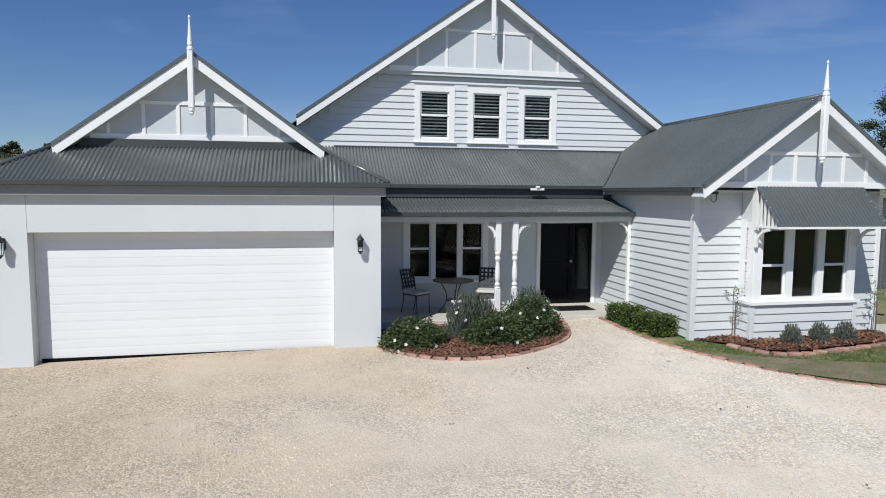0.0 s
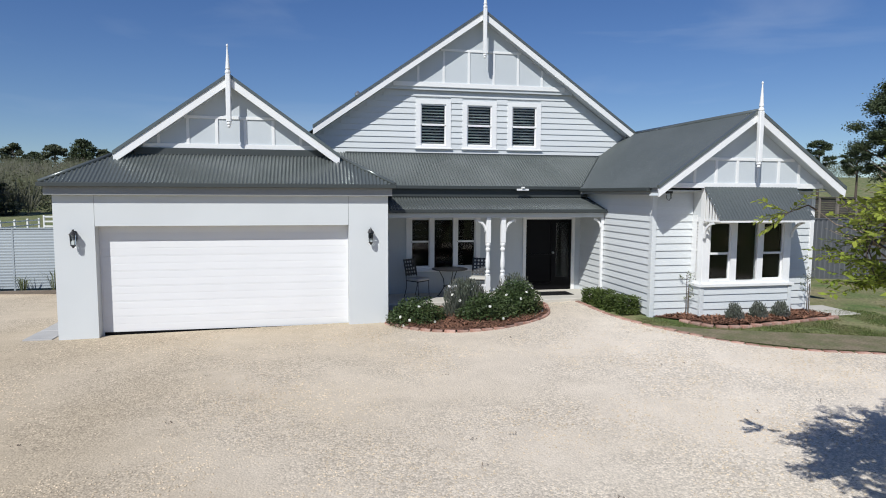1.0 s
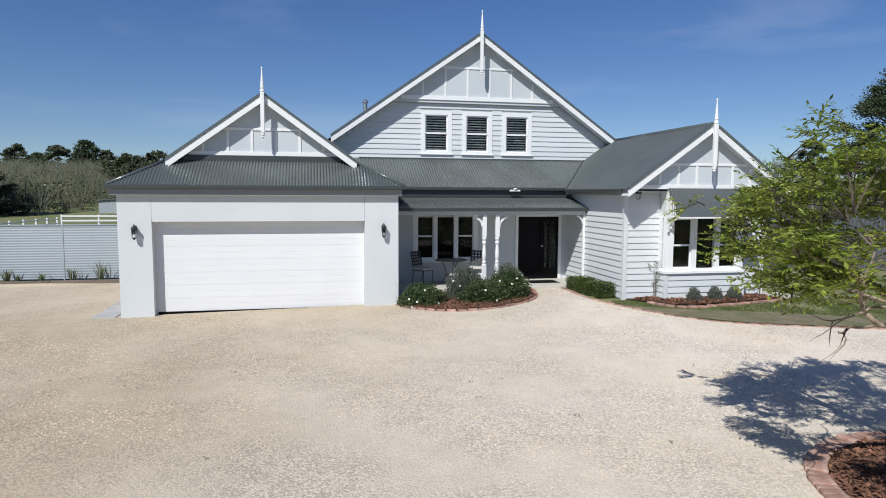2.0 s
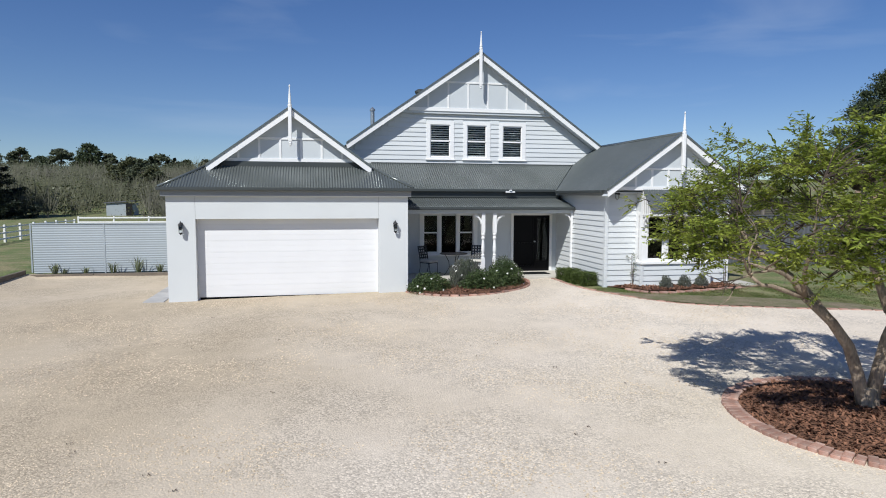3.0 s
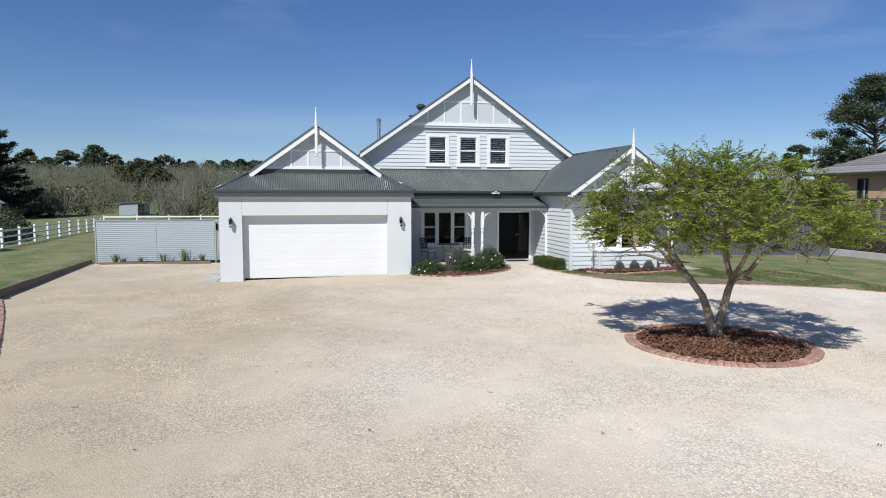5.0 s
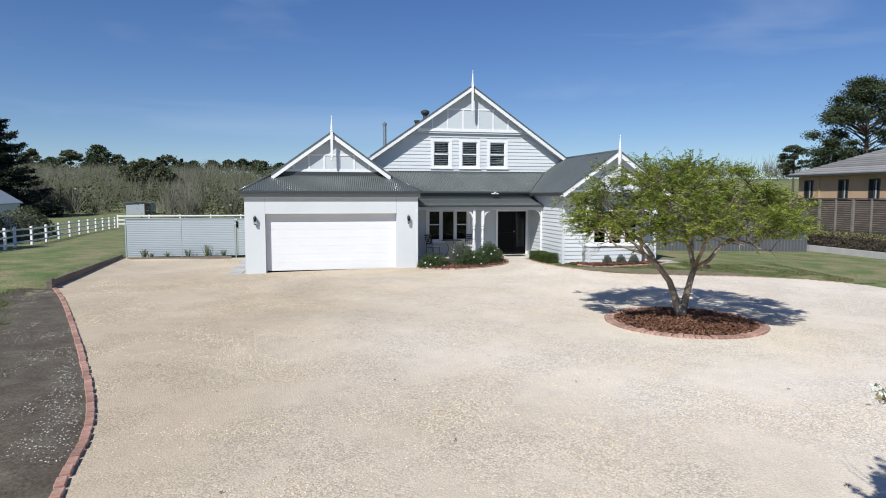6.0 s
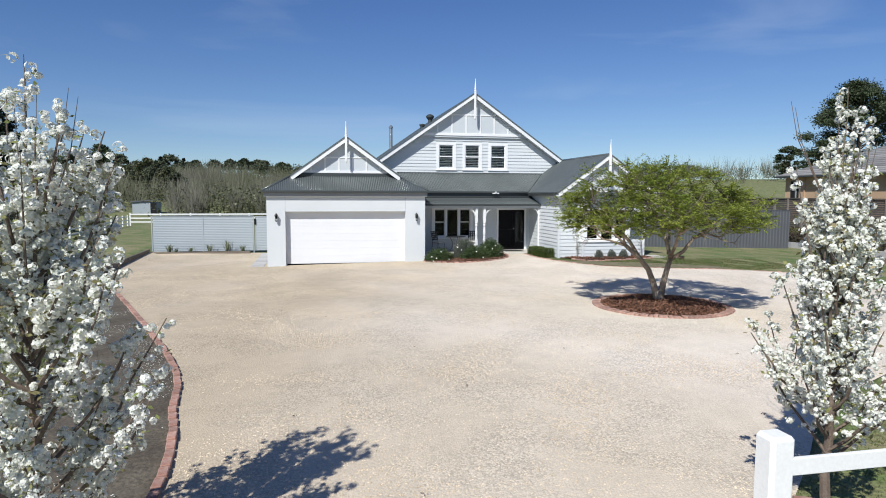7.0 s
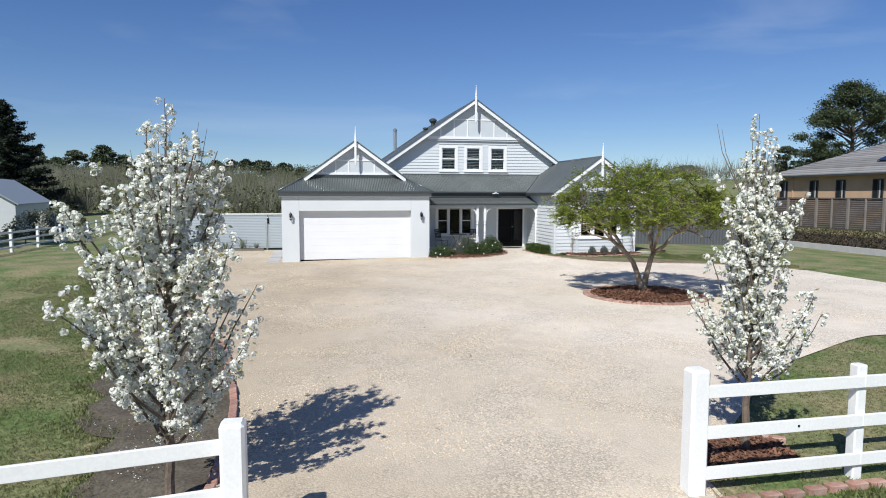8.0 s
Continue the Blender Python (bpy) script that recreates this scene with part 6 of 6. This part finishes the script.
def wall_lantern(x, y, z):
    root = thing("wall_lantern", "black coach lantern with glass on the rendered pier", "wall lamp", (x, y, z), group="garage wall lanterns")
    part("back_plate", lathe(bmesh.new(), [(0.03, -0.10), (0.045, -0.06), (0.045, 0.06), (0.03, 0.10)], 10, (0, -0.012, 0.03)), M_IRON, root)
    part("arm", tube(bmesh.new(), [(0, -0.02, 0.08), (0, -0.07, 0.16), (0, -0.12, 0.15)], [0.009] * 3, 6), M_IRON, root)
    part("roof", lathe(bmesh.new(), [(0.075, 0.06), (0.07, 0.075), (0.03, 0.12), (0.012, 0.15), (0.012, 0.165)], 12, (0, -0.12, 0)), M_IRON, root)
    part("glass", lathe(bmesh.new(), [(0.045, -0.14), (0.058, 0.06)], 12, (0, -0.12, 0)), M_GLASS, root)
    part("base", lathe(bmesh.new(), [(0.012, -0.20), (0.03, -0.17), (0.05, -0.155), (0.05, -0.14)], 12, (0, -0.12, 0)), M_IRON, root)
    for k in range(4):
        a = 0.785 + k * 1.5708
        c, s = math.cos(a), math.sin(a)
        part("bar", tube(bmesh.new(), [(0.05 * c, -0.12 + 0.05 * s, -0.14), (0.063 * c, -0.12 + 0.063 * s, 0.06)], [0.005, 0.005], 5), M_IRON, root)


wall_lantern(-2.80, 0.0, 2.08)
wall_lantern(3.03, 0.0, 2.08)
pl = thing("eave_lamp", "small black caged lamp under the corner eave", "lamp", (9.35, -1.28, 3.05))
part("mount", boxes((-0.06, 0.06, -0.05, 0.05, -0.04, 0.01), bevel=0.005), M_IRON, pl)
part("glass", lathe(bmesh.new(), [(0.035, -0.17), (0.05, -0.12), (0.05, -0.04)], 12), M_GLASS, pl)
for k in range(4):
    a = k * 1.5708
    part("cage_bar", tube(bmesh.new(), [(0.06 * math.cos(a), 0.06 * math.sin(a), -0.04), (0.06 * math.cos(a), 0.06 * math.sin(a), -0.14), (0.01 * math.cos(a), 0.01 * math.sin(a), -0.19)], [0.005] * 3, 5), M_IRON, pl)


# ---- the distance ----
F, S = Vector((0.2, 0.98, 0)), Vector((0.98, -0.2, 0))


def far(depth, side):
    """A place that far along and beside the drive's line, seen from the gate."""
    p = Vector((-1.8, -28.6, 0)) + F * depth + S * side
    return p.x, p.y


def crown_tree(name, at, height, width, low, seed, mat, label, blobs, per, leaf, flat=0.5, lean=0.0, dome=True, group=""):
    """A tree made of a trunk, limbs and separate foliage clumps with gaps between."""
    rng = random.Random(seed)
    root = thing(name, label, "tree", (*at, ground_z(*at)), group=group)
    bm, lv = bmesh.new(), Leaves()
    tube(bm, [(0, 0, -0.5), (0.1, 0, height * 0.3), (0.2, 0.1, height * 0.6), (0, 0, height * 0.92)], [height * 0.025, height * 0.02, height * 0.013, height * 0.004], 7)
    for _ in range(blobs):
        f = rng.random() ** 0.8
        z = low + (height - low) * f
        w = width * (math.sqrt(max(0.05, 1 - (2 * f - 0.85) ** 2)) if dome else (1 - f) * 0.95 + 0.05)
        a, r = rng.uniform(0, 6.3), w * math.sqrt(rng.uniform(0.1, 1))
        c = Vector((r * math.cos(a) + lean * f, r * math.sin(a), z))
        tube(bm, [(0.1, 0, max(low * 0.6, z - r * 0.6)), c], [height * 0.006, height * 0.002], 4)
        b = width * rng.uniform(0.13, 0.24)
        for _ in range(per):
            g = Vector((rng.gauss(0, 0.5), rng.gauss(0, 0.5), rng.gauss(0, 0.5) * flat)) * b
            lv.add(quad_leaf(rng, c + g, leaf, 0.4, 0.7))
    part("trunk", bm, M_TWIG, root)
    lv.out("crown", mat, root)
    return root


crown_tree("pine_tree", (84.5, 60.0), 21.6, 7.4, 5.0, 1, M_PINE, "tall dark spreading pine behind the neighbouring house", 105, 620, 0.28, 0.5)
crown_tree("pine_tree", (98, 58), 20.0, 9.0, 5.0, 9, M_PINE, "tall dark spreading pine behind the neighbouring house", 95, 380, 0.34, 0.35)
for i, (x, y, h, w) in enumerate(((116, 112, 15.2, 3.9), (123, 108.5, 13.6, 3.4))):
    crown_tree("round_pine", (x, y), h - ground_z(x, y), w, h * 0.5, 2 + i * 7, M_PINE, "dark round-headed pine beyond the paddock", 40, 260, 0.36, 0.4, group="round pines beyond the paddock")


def conifer(at, height, width, seed, label):
    """A big conifer: a straight trunk with tiers of drooping boughs that turn up at their tips."""
    rng = random.Random(seed)
    root = thing("dark_conifer", label, "tree", (*at, ground_z(*at)))
    bm, lv = bmesh.new(), Leaves()
    tube(bm, [(0, 0, -0.5), (0, 0, height * 0.5), (0, 0, height)], [height * 0.03, height * 0.018, 0.03], 7)
    for k in range(150):
        f = (k + rng.random()) / 150
        z = height * (0.04 + 0.95 * f)
        reach = width * (1 - f) ** 0.75 * rng.uniform(0.65, 1.15) + 0.4
        a = k * 2.399 + rng.gauss(0, 0.3)
        c, q = math.cos(a), math.sin(a)
        line = [Vector((c * reach * u, q * reach * u, z - reach * (0.42 * u - 0.30 * u ** 3))) for u in (0, 0.25, 0.5, 0.75, 1.0)]
        tube(bm, line, [0.09, 0.07, 0.05, 0.03, 0.01], 4)
        for _ in range(int(60 + 95 * reach)):
            u = rng.uniform(0.12, 1.0) ** 0.8
            p = line[min(3, int(u * 4))].lerp(line[min(4, int(u * 4) + 1)], u * 4 % 1 if u < 1 else 1)
            w = reach * 0.16 * (1.15 - u)
            g = Vector((-q * rng.gauss(0, w) + c * rng.gauss(0, 0.2), c * rng.gauss(0, w) + q * rng.gauss(0, 0.2), -abs(rng.gauss(0, 0.28))))
            lv.add(quad_leaf(rng, p + g, 0.42, 0.2, 0.4))
    part("trunk", bm, M_TWIG, root)
    lv.out("crown", M_CONIFER, root)


conifer((-54.5, 95.4), 20.5, 10.5, 3, "huge dark conifer with drooping boughs")
# two unseen trees, added outside the view to cast shade on the paddock fence
for i, (x, y, h) in enumerate(((-22.5, 6.0, 10.0), (-25.8, 12.5, 11.0))):
    crown_tree("shade_tree", (x, y), h, 3.2, 2.2, 31 + i, M_GUM, "unseen leafy tree added to shade the paddock fence", 60, 200, 0.26, 0.6, group="evergreens beside the paddock fence")
shrub("dark_bush", (-20.8, 22.0), (2.5, 3.4, 1.9), 77, 12000, 0.16, M_GUM, "dense dark bush beside the paddock fence", "bush")
shrub("dark_bush", (-21.8, 27.5), (1.8, 3.2, 2.1), 78, 5000, 0.22, M_SCRUB, "dense brown-green bush beside the paddock fence", "bush")
# (beside the line, height of the top, half width, foot of the crown as a share of the height)
RIDGE = [(-236, 21, 10, 0.1), (-222, 24, 9, 0.1), (-207, 24.5, 5.5, 0.2), (-199, 20.5, 7, 0.1), (-191, 24.5, 6.2, 0.55), (-181, 20, 8, 0.1), (-171, 26.2, 7.6, 0.15), (-163, 21.5, 5, 0.1), (-157, 18.5, 4, 0.2), (-151, 19.5, 2.6, 0.3),
         (-142, 22.0, 7.0, 0.12), (-134, 18.5, 5, 0.1), (-125, 18.6, 4, 0.2), (-117, 19.2, 3.4, 0.4), (-110, 19.5, 3.6, 0.5), (-104, 20.2, 4.0, 0.5), (-98, 19.6, 4.2, 0.45), (-91, 18.2, 5, 0.3), (-83, 17.6, 5, 0.3), (-75, 15.5, 5, 0.2), (105, 13, 7, 0.2), (120, 17, 9, 0.3)]
for i, (s, top, w, foot) in enumerate(RIDGE):
    x, y = far(320 + (i * 37 % 17) - 8, s + 4)
    h = top - ground_z(x, y)
    crown_tree("gum_tree", (x, y), h, w, h * foot, 50 + i, M_GUM if i % 3 else M_PINE, "dark gum tree on the far ridge", 46, 170, 0.85, 0.5, group="trees along the far ridge")
for i, s in enumerate((-161.5, -140, -128.5)):
    x, y = far(318, s)
    crown_tree("cypress", (x, y), 21.3 - ground_z(x, y) - 1.2 * (i == 2), 1.6, 0.5, 90 + i, M_CONIFER, "narrow dark cypress on the far ridge", 34, 120, 0.6, 0.9, dome=False, group="cypresses on the far ridge")
for i, (d, s, top, w) in enumerate(((205, -96, 12.6, 4.2), (196, -90, 13.4, 4.6), (188, -83, 12.0, 4.4), (182, -77.5, 10.0, 4.2), (176, -73, 8.2, 3.6), (210, -103, 11.6, 4.0))):
    x, y = far(d, s)
    crown_tree("olive_tree", (x, y), top - ground_z(x, y), w, 0.4, 120 + i, M_SCRUB if i % 2 else M_GUM, "bushy olive-brown tree among the bare woods", 44, 150, 0.5, 0.8, group="olive trees on the slope")


def woods(name, count, spot, size, mat, label, seed, twig=True):
    """Far leafless or scrubby trees as one mesh of fine strokes or leaves."""
    rng = random.Random(seed)
    lv = Leaves()
    for _ in range(count):
        x, y = spot(rng)
        z, h = ground_z(x, y), size * rng.uniform(0.6, 1.25)
        if twig:
            for k in range(46):
                a, r = rng.uniform(0, 6.3), h * 0.36 * math.sqrt(rng.random())
                b = rng.uniform(0, 0.5) * h
                p = Vector((x + 0.35 * r * math.cos(a), y + 0.35 * r * math.sin(a), z + b))
                q = Vector((x + r * math.cos(a), y + r * math.sin(a), z + min(h, b + rng.uniform(0.25, 0.6) * h)))
                wd = 0.022 + 0.04 * rng.random()
                lv.add([p - S * wd, p + S * wd, q + S * wd * 0.3, q - S * wd * 0.3])
        else:
            for k in range(110):
                u = Vector((rng.gauss(0, 0.42), rng.gauss(0, 0.42), rng.random())) * h
                u.z *= 0.9
                lv.add(quad_leaf(rng, Vector((x, y, z)) + Vector((u.x * 0.7, u.y * 0.7, u.z)), h * 0.085, 0.3, 0.7))
    ob = lv.out(name, mat, None, label)
    return tagged(ob, label, "woods", kind="stuff")


def left_slope(rng):
    while True:
        d = 112 + 165 * rng.random() ** 1.1
        x, y = far(d, d * rng.uniform(-0.80, -0.16))
        if not (abs((Vector((x, y, 0)) - Vector((-34.1, 108, 0))).dot(S)) < 7.5 and d < 152):
            return x, y


woods("bare_woods", 820, left_slope, 6.4, M_BARE, "grey leafless poplars on the slope behind the paddock", 1)
woods("scrub_woods", 520, left_slope, 5.2, M_SCRUB, "olive and brown scrub among the bare trees", 2, False)


def left_edge(rng):
    d = 300 + 25 * rng.random()
    return far(d, d * rng.uniform(-0.85, -0.1))


woods("ridge_scrub", 420, left_edge, 7.0, M_GUM, "dark scrub along the top of the slope", 3, False)


def right_edge(rng):
    d = 250 + 60 * rng.random()
    return far(d, d * rng.uniform(0.25, 0.62))


def poplar_row(rng):
    d = 190 + 40 * rng.random()
    return far(d, d * rng.uniform(-0.41, -0.30))


woods("bare_poplars", 60, poplar_row, 9.5, M_BARE, "tall thin leafless poplars below the ridge", 6)
woods("bare_row", 90, right_edge, 10.0, M_BARE, "thin leafless trees beyond the eastern paddock", 4)
woods("far_scrub", 60, right_edge, 5.0, M_SCRUB, "brown scrub beyond the eastern paddock", 5, False)
